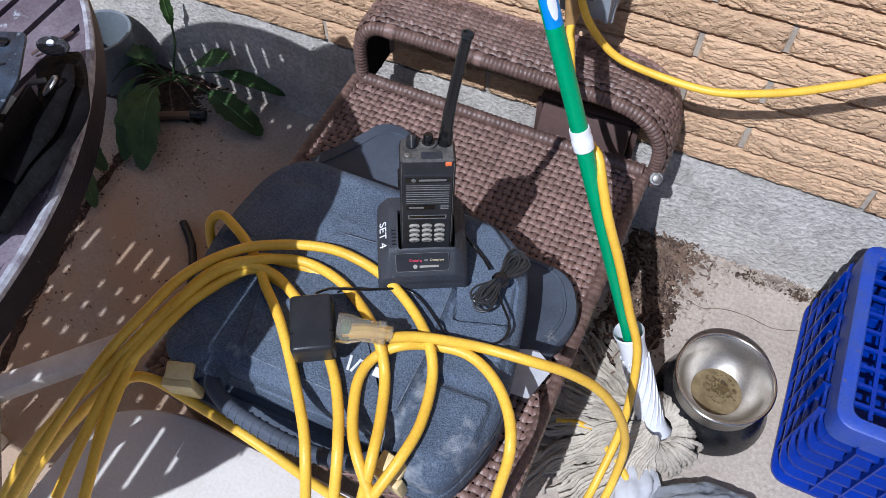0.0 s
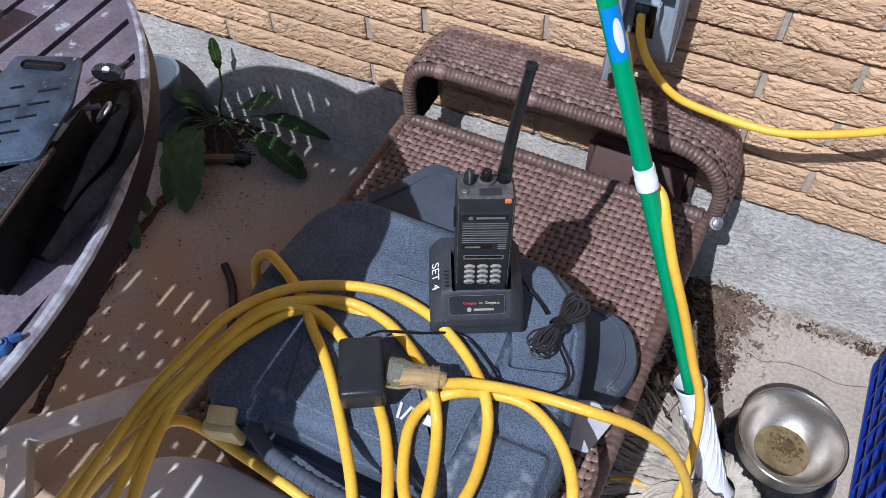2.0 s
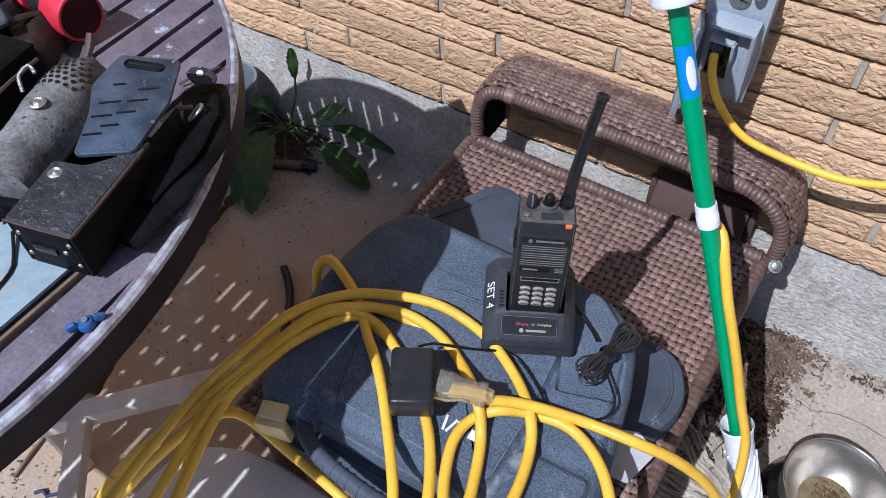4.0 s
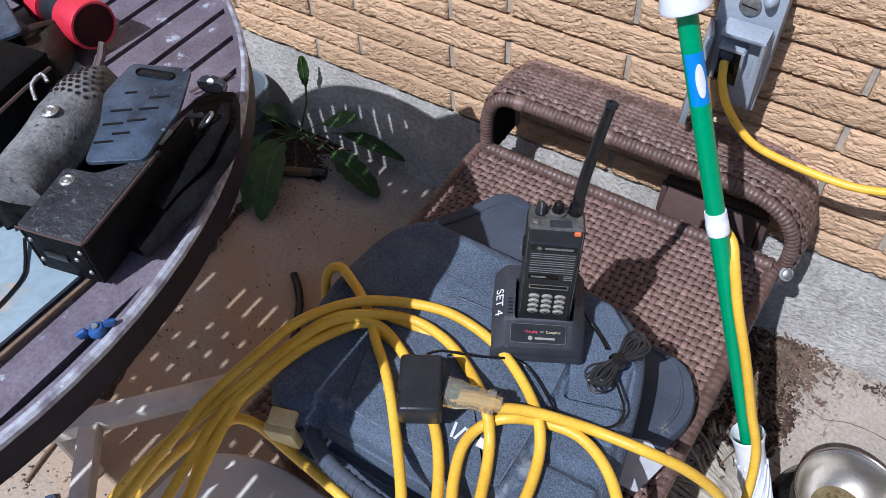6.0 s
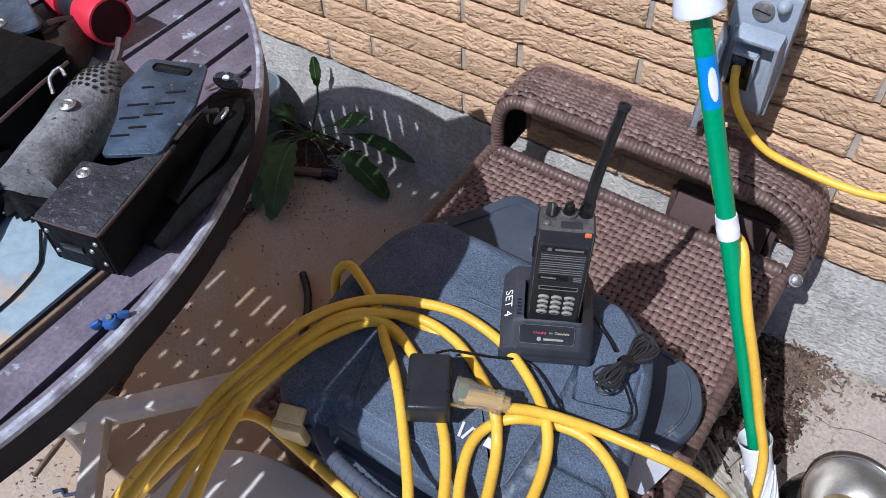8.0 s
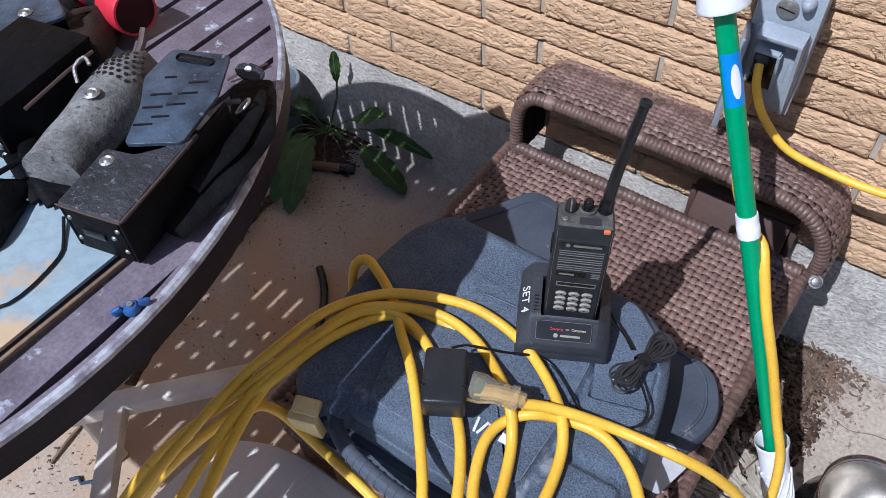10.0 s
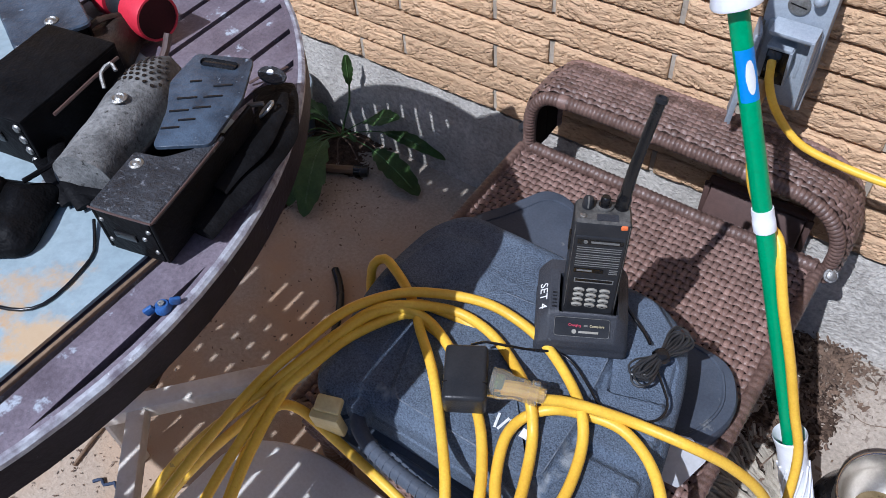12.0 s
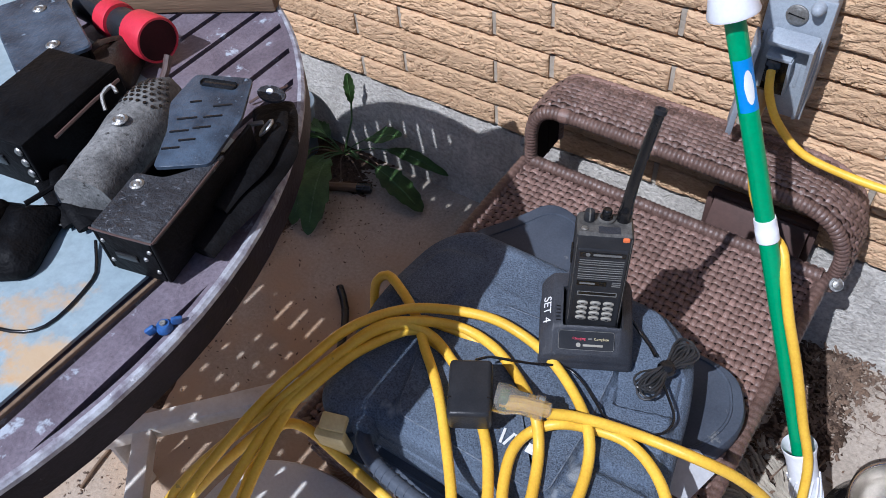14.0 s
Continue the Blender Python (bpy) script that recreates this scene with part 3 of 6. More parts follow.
wick("band_core", core, "", handle, M_WEAVE_SHADE)
NB = 10


def band_height(f):
    return 0.0135 - 0.030 * max(0, f - 0.7) - 0.02 * max(0, 0.15 - f)


for j in range(NB):
    f = (j + 0.5) / NB
    P = [p + Vector((0, YF + (YB - YF) * f, 0)) + n_ * (band_height(f) + 0.0020 * math.cos(math.pi * (i / 2.0 + j))) for i, (p, n_) in enumerate(zip(arc, nrm))]
    wick("strand", ribbon(P, nrm, 0.0084), "", handle, M_WICKER_H)
for i in range(2, len(arc) - 2, 2):
    p, n_ = arc[i], nrm[i]
    P = [p + Vector((0, YF + (YB - YF) * k / 40.0, 0)) + n_ * (band_height(k / 40.0) - 0.0020 * math.cos(math.pi * (i / 2.0 + k / 4.0 - 0.5))) for k in range(41)]
    wick("strand", ribbon(P, [n_] * 41, 0.0088), "", handle, M_WICKER_H)
wick("front_rim", wrapped([p + Vector((0, YF - 0.004, 0)) for p in arc[::5] + arc[-1:]], 0.0098, 0.0064, 0.0013), "", handle, M_WRAP)
for k in range(3):
    wick("rim_ring", tube([p + Vector((0, YF - 0.004, 0)) - n_ * 0.0 for p, n_ in list(zip(arc, nrm))[30 + k * 26:33 + k * 26]], 0.0118, 10), "", handle)
wick("back_rim", wrapped([p + Vector((0, YB + 0.002, 0)) for p in arc[::5] + arc[-1:]], 0.008, 0.0085), "", handle)
for x, y, z, s in ((0.436, -0.094, 0.297, -1), (0.952, -0.128, 0.285, 1)):
    m = Matrix.Translation((x, y, z)) @ rot_to((0, 0, 1), (0.35 * s, -0.6, 0.7))
    bolt = wick("bolt", lathe([(0, 0), (0.010, 0), (0.010, 0.003), (0.0068, 0.003), (0.0068, 0.008), (0.004, 0.0095), (0, 0.0095)], 12, m), "zinc bolt with a washer" if s > 0 else "black bolt cap", None, M_ZINC if s > 0 else M_BLACK)

# ---- dark plastic tray under the case ----
tray = thing("plastic_tray", pose(0.703, -0.447, SZ + 0.001), "dark grey lobed plastic tray on the wicker seat", "tray")
T_OUT = rounded([(-0.232, 0.120), (-0.188, 0.182), (-0.158, 0.240), (-0.105, 0.236), (-0.070, 0.180), (0.10, 0.095), (0.135, 0.098), (0.195, 0.092), (0.226, 0.030), (0.206, -0.030), (0.17, -0.06), (0.155, -0.255), (-0.2, -0.262)], [0.03, 0.03, 0.045, 0.045, 0.03, 0.03, 0.03, 0.05, 0.05, 0.04, 0.03, 0.03, 0.03], 6)
part("shell", prism(T_OUT, [(0.004, 0), (0, 0.004), (0, 0.024), (0.003, 0.029), (0.007, 0.0302)]), M_CASE_D, tray)

part("rim_bead", tube([Vector((p[0] * 0.92, p[1] * 0.92, 0.0305)) for p in T_OUT], 0.0022, 6, True), M_CASE_D, tray)

# ---- tool case ----
CZ = 0.314
case = thing("tool_case", pose(0.690, -0.536, CZ), "blue-black moulded plastic tool case lying flat on the tray", "tool case")
C_OUT = rounded([(-0.224, 0.010), (-0.212, 0.120), (-0.178, 0.168), (0.105, 0.168), (0.156, 0.134), (0.178, 0.070), (0.203, -0.070), (0.192, -0.124), (0.172, -0.174), (0.120, -0.172), (0.106, -0.140), (-0.130, -0.140), (-0.145, -0.168), (-0.192, -0.152)], [0.05, 0.035, 0.03, 0.045, 0.04, 0.05, 0.05, 0.03, 0.02, 0.014, 0.014, 0.014, 0.014, 0.03], 5)
body = part("lower_shell", prism(C_OUT, [(0.006, 0), (0, 0.005), (0, 0.036), (0.0035, 0.040)]), M_CASE, case)
PAN = rounded([(-0.070, 0.066), (0.060, 0.078), (0.092, 0.050), (0.100, -0.040), (0.098, -0.118), (0.088, -0.128), (-0.086, -0.128), (-0.098, -0.116), (-0.128, -0.014)], 0.006, 3)
BLOCK = rounded([(0.062, 0.150), (0.100, 0.154), (0.152, 0.112), (0.186, -0.052), (0.104, -0.060), (0.100, 0.040), (0.078, 0.092)], 0.008, 3)
POCKET = rounded([(0.090, 0.062), (0.158, 0.088), (0.172, 0.030), (0.108, 0.010)], 0.004, 3)
TERRACE = rounded([(0.106, -0.070), (0.186, -0.066), (0.186, -0.118), (0.164, -0.152), (0.112, -0.148)], 0.008, 3)
SLOT = rounded([(0.100, -0.080), (0.107, -0.080), (0.109, -0.112), (0.102, -0.112)], 0.003, 3)
TILE = rounded([(-0.186, -0.088), (-0.136, -0.096), (-0.140, -0.040), (-0.194, -0.034)], 0.006, 3)
EAR = rounded([(-0.206, 0.006), (-0.146, 0.000), (-0.120, 0.060), (-0.128, 0.120), (-0.186, 0.104)], 0.012, 3)
BACK = rounded([(-0.100, 0.090), (0.040, 0.096), (0.046, 0.140), (-0.112, 0.144)], 0.010, 3)


def lid_height(P, d):
    R = 0.022
    k = np.clip(1 - d / R, 0, 1)
    z = 0.0815 - R * (1 - np.sqrt(np.maximum(1 - k * k, 0.0)))
    z = z + 0.0090 * ease(inside(PAN, P), 0.009)
    z = z + 0.0080 * ease(inside(BLOCK, P), 0.010) - 0.0070 * ease(inside(POCKET, P), 0.005)
    z = z + 0.0060 * ease(inside(TERRACE, P), 0.007) + 0.0030 * ease(inside(SLOT, P), 0.004)
    z = z + 0.0035 * ease(inside(TILE, P), 0.005) + 0.0060 * ease(inside(EAR, P), 0.012) - 0.0016 * ease(inside(BACK, P), 0.010)
    for a, c in (((-0.146, 0.010), (-0.196, 0.020)), ((0.112, -0.030), (0.184, -0.020))):
        g = rounded([(a[0], a[1]), (c[0], c[1]), (c[0], c[1] + 0.003), (a[0], a[1] + 0.003)], 0.001, 2)
        z = z - 0.0022 * ease(inside(g, P), 0.003)
    return z


lid = part("lid", relief(C_OUT, lid_height, [(0.0005, 0.050), (0.0005, 0.044), (0.0035, 0.0402)], 420, 110), M_CASE, case)
# paler tube round the raised panel: edge wear plus a painted highlight
for poly, z in ((PAN, 0.0897),):
    part("worn_edge", tube([Vector((p[0], p[1], z)) for p in [Vector(q) + (Vector((0.02, -0.02)) - Vector(q)).normalized() * 0.0035 for q in poly]], 0.0009, 5, True), M_WEAR_LIT, lid, "edge rubbed pale grey, with its highlight drawn in")
# maker's mark: plain white strokes
bm_ = bmesh.new()
for x, y, w, h, r in ((0.030, -0.096, 0.003, 0.018, 12), (0.038, -0.096, 0.003, 0.018, -14), (0.045, -0.096, 0.003, 0.018, 14), (0.053, -0.096, 0.003, 0.018, 0), (0.064, -0.094, 0.010, 0.011, 0)):
    bar(w, h, pose(x - 0.005, y + 0.008, 0.0912, 0, 0, r + 180), bm_)
part("makers_mark", bm_, M_INK, lid, "worn white printed mark")
part("makers_mark", bar(0.007, 0.004, pose(-0.065, -0.085, 0.0912, 0, 0, 40), bar(0.006, 0.003, pose(-0.063, -0.083, 0.0913, 0, 0, -40))), M_INK, lid, "white star mark")
for x, a in ((-0.152, 18), (0.115, -10)):
    lt = part("latch", box(0.036, 0.013, 0.050, pose(x, -0.172, 0.018, 8, 0, a), 0.003, 2), M_BEIGE, case, "beige plastic snap latch")
    part("latch_tab", box(0.032, 0.020, 0.010, pose(x, -0.166, 0.066, 14, 0, a), 0.003, 2), M_BEIGE, lt)
    part("latch_groove", box(0.016, 0.003, 0.022, pose(x, -0.1775, 0.030, 8, 0, a), 0.001), M_YELINK, lt)
HP = spline([(-0.126, -0.140, 0.05), (-0.118, -0.160, 0.052), (-0.088, -0.176, 0.052), (-0.042, -0.184, 0.052), (0.01, -0.186, 0.052), (0.06, -0.180, 0.052), (0.088, -0.164, 0.052), (0.096, -0.138, 0.05)], 0.005)
grip = part("handle", tube(HP, 0.0094, 12, flat=1.1), M_CASE_D, case)
for k in range(14):
    p = HP[len(HP) // 5 + int(k * len(HP) * 0.6 / 14)]
    q = HP[len(HP) // 5 + int(k * len(HP) * 0.6 / 14) + 1]
    part("grip_ridge", lathe([(0.0092, -0.0012), (0.0107, -0.0006), (0.0107, 0.0006), (0.0092, 0.0012)], 12, Matrix.Translation(p) @ rot_to((0, 0, 1), (q - p).normalized())), M_CASE_D, grip)
for x in (-0.128, 0.098):
    part("handle_lug", box(0.03, 0.032, 0.045, pose(x, -0.140, 0.025), 0.006), M_CASE, case)
solo("paper_sheet", prism(rounded([(-0.03, -0.035), (0.012, -0.03), (0.026, 0.02), (0.0, 0.035), (-0.035, 0.02)], 0.003, 2), [(0, 0), (0, 0.0012)]), M_PAPER_DIM, "folded white paper sheet sticking out under the tool case, greyed for shade", "paper", m=pose(0.893, -0.515, SZ + 0.033, 0, 6, 0))

# ---- charger and radio ----
TOPZ = CZ + 0.0905
charger = thing("desk_charger", pose(0.728, -0.461, TOPZ, 0, 0, 27), "scuffed black plastic desk charger on the tool case", "charger")
CH_OUT = rounded([(-0.052, -0.047), (0.052, -0.047), (0.052, 0.047), (-0.052, 0.047)], 0.007, 5)
WELL = rounded([(-0.0265, -0.0215), (0.0385, -0.0215), (0.0385, 0.0245), (-0.0265, 0.0245)], 0.003, 3)


def charger_height(P, d):
    x, y = P[:, 0], P[:, 1]
    z = np.interp(y, [-0.047, -0.044, -0.0415, -0.024, -0.020, 0.030, 0.044, 0.047], [0.016, 0.0215, 0.0245, 0.0445, 0.047, 0.058, 0.058, 0.054])
    z = z - np.clip((np.abs(x) - 0.037) / 0.0135, 0, 1) ** 1.3 * 0.30 * z
    k = np.clip(1 - d / 0.004, 0, 1)
    z = z - 0.004 * (1 - np.sqrt(np.maximum(1 - k * k, 0)))
    z = z + 0.0012 * ease(-np.abs(inside(WELL, P)) + 0.003, 0.003)
    return np.where(inside(WELL, P) > 0, 0.026, z)


part("body", relief(CH_OUT, charger_height, [(0.0, 0.008), (-0.0012, 0.006), (-0.0012, 0.0)], 240, 90), M_CHARGER, charger)
FM = Matrix.Translation((0, -0.0330, 0.0350)) @ Matrix.Rotation(radians(48.8), 4, 'X')
part("front_label", prism(rounded([(-0.031, -0.0112), (0.031, -0.0112), (0.031, 0.0112), (-0.031, 0.0112)], 0.003, 3), [(0, 0), (0.0002, 0.0009)], FM), M_BLACK, charger, "glossy black label plate with a thin pale border")
part("label_border", tube([FM @ Vector((p[0], p[1], 0.0010)) for p in rounded([(-0.0305, -0.0108), (0.0305, -0.0108), (0.0305, 0.0108), (-0.0305, 0.0108)], 0.003, 3)], 0.00028, 5, True), M_GRILLE, charger)
text_mesh("lettering", "Charging", 0.0040, M_REDINK, charger, FM @ pose(-0.008, 0.0022, 0.0011))
text_mesh("lettering", "Complete", 0.0040, M_YELINK, charger, FM @ pose(0.0165, 0.0022, 0.0011))
part("led_window", bar(0.004, 0.0018, FM @ pose(0.0042, 0.0022, 0.0008)), M_KEY, charger)
bm_ = bar(0.022, 0.0024, FM @ pose(0.0075, -0.0052, 0.0009))
lathe([(0, 0.0006), (0.0025, 0.0006), (0.0025, 0.0011), (0, 0.0011)], 16, FM @ pose(-0.0085, -0.0050, 0.0006), bm_)
part("brand_bar", bm_, M_KEYRIM, charger)
SIDE = Matrix(((0, 0.80, -0.60, -0.0448), (-1, 0, 0, 0.004), (0, 0.60, 0.80, 0.0462), (0, 0, 0, 1)))
SIDE = Matrix.Rotation(radians(7), 4, 'X') @ SIDE
text_mesh("lettering", "SET 4", 0.0145, M_INK, charger, SIDE)
for k in range(5):
    part("vent_slot", bar(0.0050, 0.0016, pose(-0.0318, -0.016 + 0.0042 * k, 0.0482 + 0.00092 * k, 12, 0, 0)), M_RUBBER, charger)

radio = thing("two_way_radio", Matrix.Translation((0.737, -0.468, TOPZ)) @ Matrix.Rotation(radians(27), 4, 'Z') @ pose(0.0, 0.010, 0.022, -7, 2, 0), "scuffed black two-way radio standing in the desk charger", "two-way radio")
RW, RD, RH = 0.0295, 0.0185, 0.150
part("body", prism(rounded([(-RW, -RD), (RW, -RD), (RW, RD), (-RW, RD)], 0.005, 3), [(0.002, 0), (0, 0.002), (0, RH - 0.004), (0.001, RH - 0.001), (0.003, RH)]), M_BLACK, radio)
part("front_bezel", prism(rounded([(-0.0265, 0.02), (0.0265, 0.02), (0.0265, 0.133), (-0.0265, 0.133)], 0.003, 3), [(0, 0), (0.001, 0.0018), (0.002, 0.002)], Matrix.Translation((0, -RD, 0)) @ Matrix.Rotation(radians(90), 4, 'X')), M_BLACK, radio)


def front(x, z, d=0.002):
    return Matrix.Translation((x, -RD - d, z)) @ Matrix.Rotation(radians(90), 4, 'X')


part("brand_plate", bar(0.047, 0.0062, front(0, 0.1265, 0.0018), None, 0.0008), M_RUBBER, radio)
for sx in (-1, 1):
    # thin grey tubes for edge dust and the highlight along the body
    part("rubbed_edge", tube([Vector((sx * (RW - 0.0022), -RD + 0.0006, z)) for z in (0.025, 0.08, 0.147)], 0.00055, 5), M_DUSTY, radio, "dusty edge with a highlight drawn in grey")
bm_ = bar(0.029, 0.0026, front(0.005, 0.1265, 0.0026), None, 0.0003)
lathe([(0, 0), (0.0024, 0), (0.0024, 0.0004), (0, 0.0004)], 14, front(-0.0150, 0.1265, 0.0026), bm_)
part("brand_bar", bm_, M_GRILLE, radio)
part("model_plate", bar(0.031, 0.0058, front(-0.0075, 0.0855), None, 0.0008), M_RUBBER, radio)
part("model_mark", bar(0.016, 0.0022, front(-0.012, 0.0855, 0.0027), None, 0.0003), M_GRILLE, radio)
for k in range(9):
    part("grille_bar", bar(0.046, 0.0007, front(0, 0.1185 - 0.0030 * k - 0.0012 * (k // 3))), M_GRILLE, radio)
for k in range(3):
    part("grille_bar", bar(0.009, 0.0009, front(0.0185, 0.0880 - 0.0026 * k)), M_GRILLE, radio)
part("display", bar(0.042, 0.0056, front(0, 0.0700), None, 0.0007), M_GRILLE, radio, "narrow display with a light frame")
part("display_glass", bar(0.0395, 0.0036, front(0, 0.0708, 0.0024), None, 0.0005), M_RUBBER, radio)
for r in range(4):
    for c in range(3):
        x, z = -0.0140 + 0.0140 * c, 0.0560 - 0.0078 * r
        key = part("key", prism([(0.0060 * math.cos(a * math.pi / 8), 0.0030 * math.sin(a * math.pi / 8)) for a in range(16)], [(0, 0), (0, 0.0015), (0.0008, 0.0022)], front(x, z)), M_KEYRIM, radio)
        part("key_face", prism([(0.0047 * math.cos(a * math.pi / 8), 0.0020 * math.sin(a * math.pi / 8)) for a in range(16)], [(0, 0), (0.0003, 0.0003)], front(x, z, 0.0042)), M_KEY, key)
        part("key_mark", bar(0.0030, 0.0009, front(x, z, 0.0045), None, 0.0003), M_RUBBER, key)
part("top_plate", prism(rounded([(-RW + 0.001, -RD + 0.001), (RW - 0.001, -RD + 0.001), (RW - 0.001, RD - 0.001), (-RW + 0.001, RD - 0.001)], 0.004, 3), [(0, RH - 0.001), (0.002, RH + 0.003)]), M_DUSTY, radio, "dusty top plate")
knob = part("volume_knob", lathe([(0.0058, 0), (0.0062, 0.002), (0.0052, 0.011), (0.0045, 0.012), (0, 0.012)], 14, pose(-0.0165, 0.004, RH + 0.003)), M_BLACK, radio)
part("pointer", box(0.0016, 0.008, 0.010, pose(-0.0165, 0.002, RH + 0.0055)), M_KEY, knob)
part("channel_knob", lathe([(0.0066, 0), (0.0066, 0.003), (0.0045, 0.0035), (0.0052, 0.006), (0.0052, 0.012), (0.004, 0.0135), (0, 0.0135)], 9, pose(0.001, 0.006, RH + 0.003)), M_RUBBER, radio)
part("knob_collar", lathe([(0.0095, 0), (0.0092, 0.0022), (0.0068, 0.0030), (0.0066, 0)], 18, pose(0.001, 0.006, RH + 0.003)), M_DUSTY, radio)
part("top_label", bar(0.022, 0.010, pose(0.004, -0.0115, RH + 0.0029)), M_CHARGER, radio)
part("screw", lathe([(0.0035, 0), (0.0035, 0.0014), (0.002, 0.002), (0, 0.0014)], 12, pose(-0.021, -0.0115, RH + 0.003)), M_ZINC, radio)
part("emergency_button", box(0.007, 0.006, 0.005, pose(0.0215, -RD + 0.002, RH - 0.006), 0.0012), M_ORANGE, radio, "orange top button")
part("side_button", box(0.003, 0.010, 0.022, pose(-RW - 0.0005, -0.002, 0.10), 0.001), M_RUBBER, radio)
AP = spline([(0.0185, 0.007, RH), (0.0195, 0.008, RH + 0.012), (0.023, 0.012, RH + 0.045), (0.030, 0.018, RH + 0.085), (0.037, 0.022, RH + 0.122)], 0.004)
ant = part("antenna", tube(AP, lambda i: 0.0076 if i < 5 else 0.0064 - 0.0012 * i / len(AP) + 0.0002 * (i % 2), 12), M_RUBBER, radio)
part("antenna_cap", lathe([(0.0050, 0), (0.0064, 0.0005), (0.0064, 0.005), (0.0042, 0.0055), (0.0040, 0.001), (0, 0.001)], 12, Matrix.Translation(AP[-1]) @ rot_to((0, 0, 1), (AP[-1] - AP[-2]).normalized())), M_BLACK, radio)


# ---- cords ----
def cord(name, pts, r, material, label, category="extension cord"):
    return solo(name, tube(spline(pts, 0.007), r, 10), material, label, category, "yellow extension cords" if name == "extension_cord" else "")


CR = 0.0062
YL = "yellow vinyl extension cord coiled over the tool case"
cord("extension_cord", [(0.4615, -0.534, 0.345), (0.4620, -0.529, 0.376), (0.464, -0.521, 0.400), (0.478, -0.513, 0.412), (0.507, -0.524, 0.412), (0.532, -0.538, 0.412), (0.553, -0.553, 0.412), (0.583, -0.581, 0.414), (0.604, -0.598, 0.414), (0.632, -0.624, 0.416), (0.668, -0.664, 0.412), (0.709, -0.714, 0.412), (0.728, -0.747, 0.400), (0.737, -0.775, 0.360)], CR, M_CORD, YL)
cord("extension_cord", [(0.434, -0.892, 0.340), (0.443, -0.815, 0.370), (0.459, -0.734, 0.400), (0.481, -0.676, 0.425), (0.501, -0.613, 0.435), (0.534, -0.559, 0.430), (0.576, -0.528, 0.425), (0.626, -0.508, 0.420), (0.668, -0.504, 0.412), (0.712, -0.516, 0.412), (0.757, -0.542, 0.412), (0.790, -0.575, 0.420), (0.808, -0.607, 0.412), (0.818, -0.658, 0.412), (0.815, -0.700, 0.412), (0.802, -0.742, 0.390), (0.794, -0.756, 0.360)], CR, M_CORD, YL)
cord("extension_cord", [(0.517, -0.861, 0.360), (0.500, -0.794, 0.380), (0.491, -0.720, 0.400), (0.504, -0.647, 0.420), (0.525, -0.593, 0.430), (0.557, -0.560, 0.425), (0.600, -0.533, 0.412), (0.648, -0.536, 0.412), (0.691, -0.555, 0.412), (0.736, -0.594, 0.432), (0.758, -0.622, 0.412), (0.777, -0.670, 0.412), (0.788, -0.712, 0.412), (0.792, -0.750, 0.380)], CR, M_CORD, YL)
cord("extension_cord", [(0.490, -0.873, 0.360), (0.485, -0.808, 0.380), (0.484, -0.730, 0.400), (0.503, -0.656, 0.420), (0.524, -0.603, 0.430), (0.548, -0.571, 0.425), (0.578, -0.561, 0.412), (0.618, -0.577, 0.412), (0.662, -0.604, 0.412), (0.702, -0.639, 0.412), (0.730, -0.677, 0.412), (0.753, -0.721, 0.412), (0.766, -0.762, 0.380)], CR, M_CORD, YL)
cord("extension_cord", [(0.751, -0.592, 0.437), (0.771, -0.578, 0.430), (0.799, -0.566, 0.424), (0.847, -0.550, 0.412), (0.899, -0.543, 0.410), (0.942, -0.525, 0.380), (0.982, -0.508, 0.330), (1.016, -0.494, 0.250), (1.039, -0.485, 0.150), (1.045, -0.503, 0.060), (1.041, -0.537, 0.020)], CR, M_CORD, "yellow extension cord running from the connector to the ground")
cord("extension_cord", [(0.800, -0.743, 0.390), (0.770, -0.713, 0.412), (0.750, -0.682, 0.412), (0.735, -0.639, 0.412), (0.740, -0.608, 0.412), (0.763, -0.590, 0.424), (0.794, -0.570, 0.412), (0.833, -0.565, 0.412), (0.870, -0.581, 0.412), (0.899, -0.612, 0.412), (0.914, -0.646, 0.405), (0.915, -0.669, 0.360), (0.914, -0.684, 0.320)], CR, M_CORD, YL)
cord("extension_cord", [(0.938, -0.431, 0.012), (0.977, -0.425, 0.020), (1.025, -0.450, 0.030), (1.063, -0.480, 0.030), (1.093, -0.514, 0.020)], CR, M_CORD, "yellow extension cord lying over the mop head")
cord("extension_cord", [(0.486, -0.857, 0.300), (0.463, -0.774, 0.330), (0.474, -0.745, 0.360), (0.484, -0.729, 0.370), (0.505, -0.718, 0.360), (0.546, -0.716, 0.330), (0.601, -0.717, 0.300), (0.662, -0.723, 0.280), (0.714, -0.727, 0.250), (0.764, -0.725, 0.220)], CR, M_CORD, "yellow extension cord below the case handle")
cord("extension_cord", [(0.636, -0.535, 0.397), (0.612, -0.534, 0.402), (0.582, -0.541, 0.411), (0.552, -0.556, 0.418), (0.515, -0.615, 0.424), (0.492, -0.680, 0.416), (0.469, -0.732, 0.395), (0.426, -0.792, 0.350), (0.390, -0.840, 0.300), (0.369, -0.893, 0.250)], CR, M_CORD, YL)
cord("extension_cord", [(0.614, -0.575, 0.397), (0.594, -0.566, 0.402), (0.574, -0.564, 0.410), (0.552, -0.572, 0.417), (0.520, -0.632, 0.420), (0.497, -0.700, 0.408), (0.474, -0.755, 0.385), (0.432, -0.811, 0.330), (0.402, -0.857, 0.280), (0.385, -0.888, 0.240)], CR, M_CORD, YL)
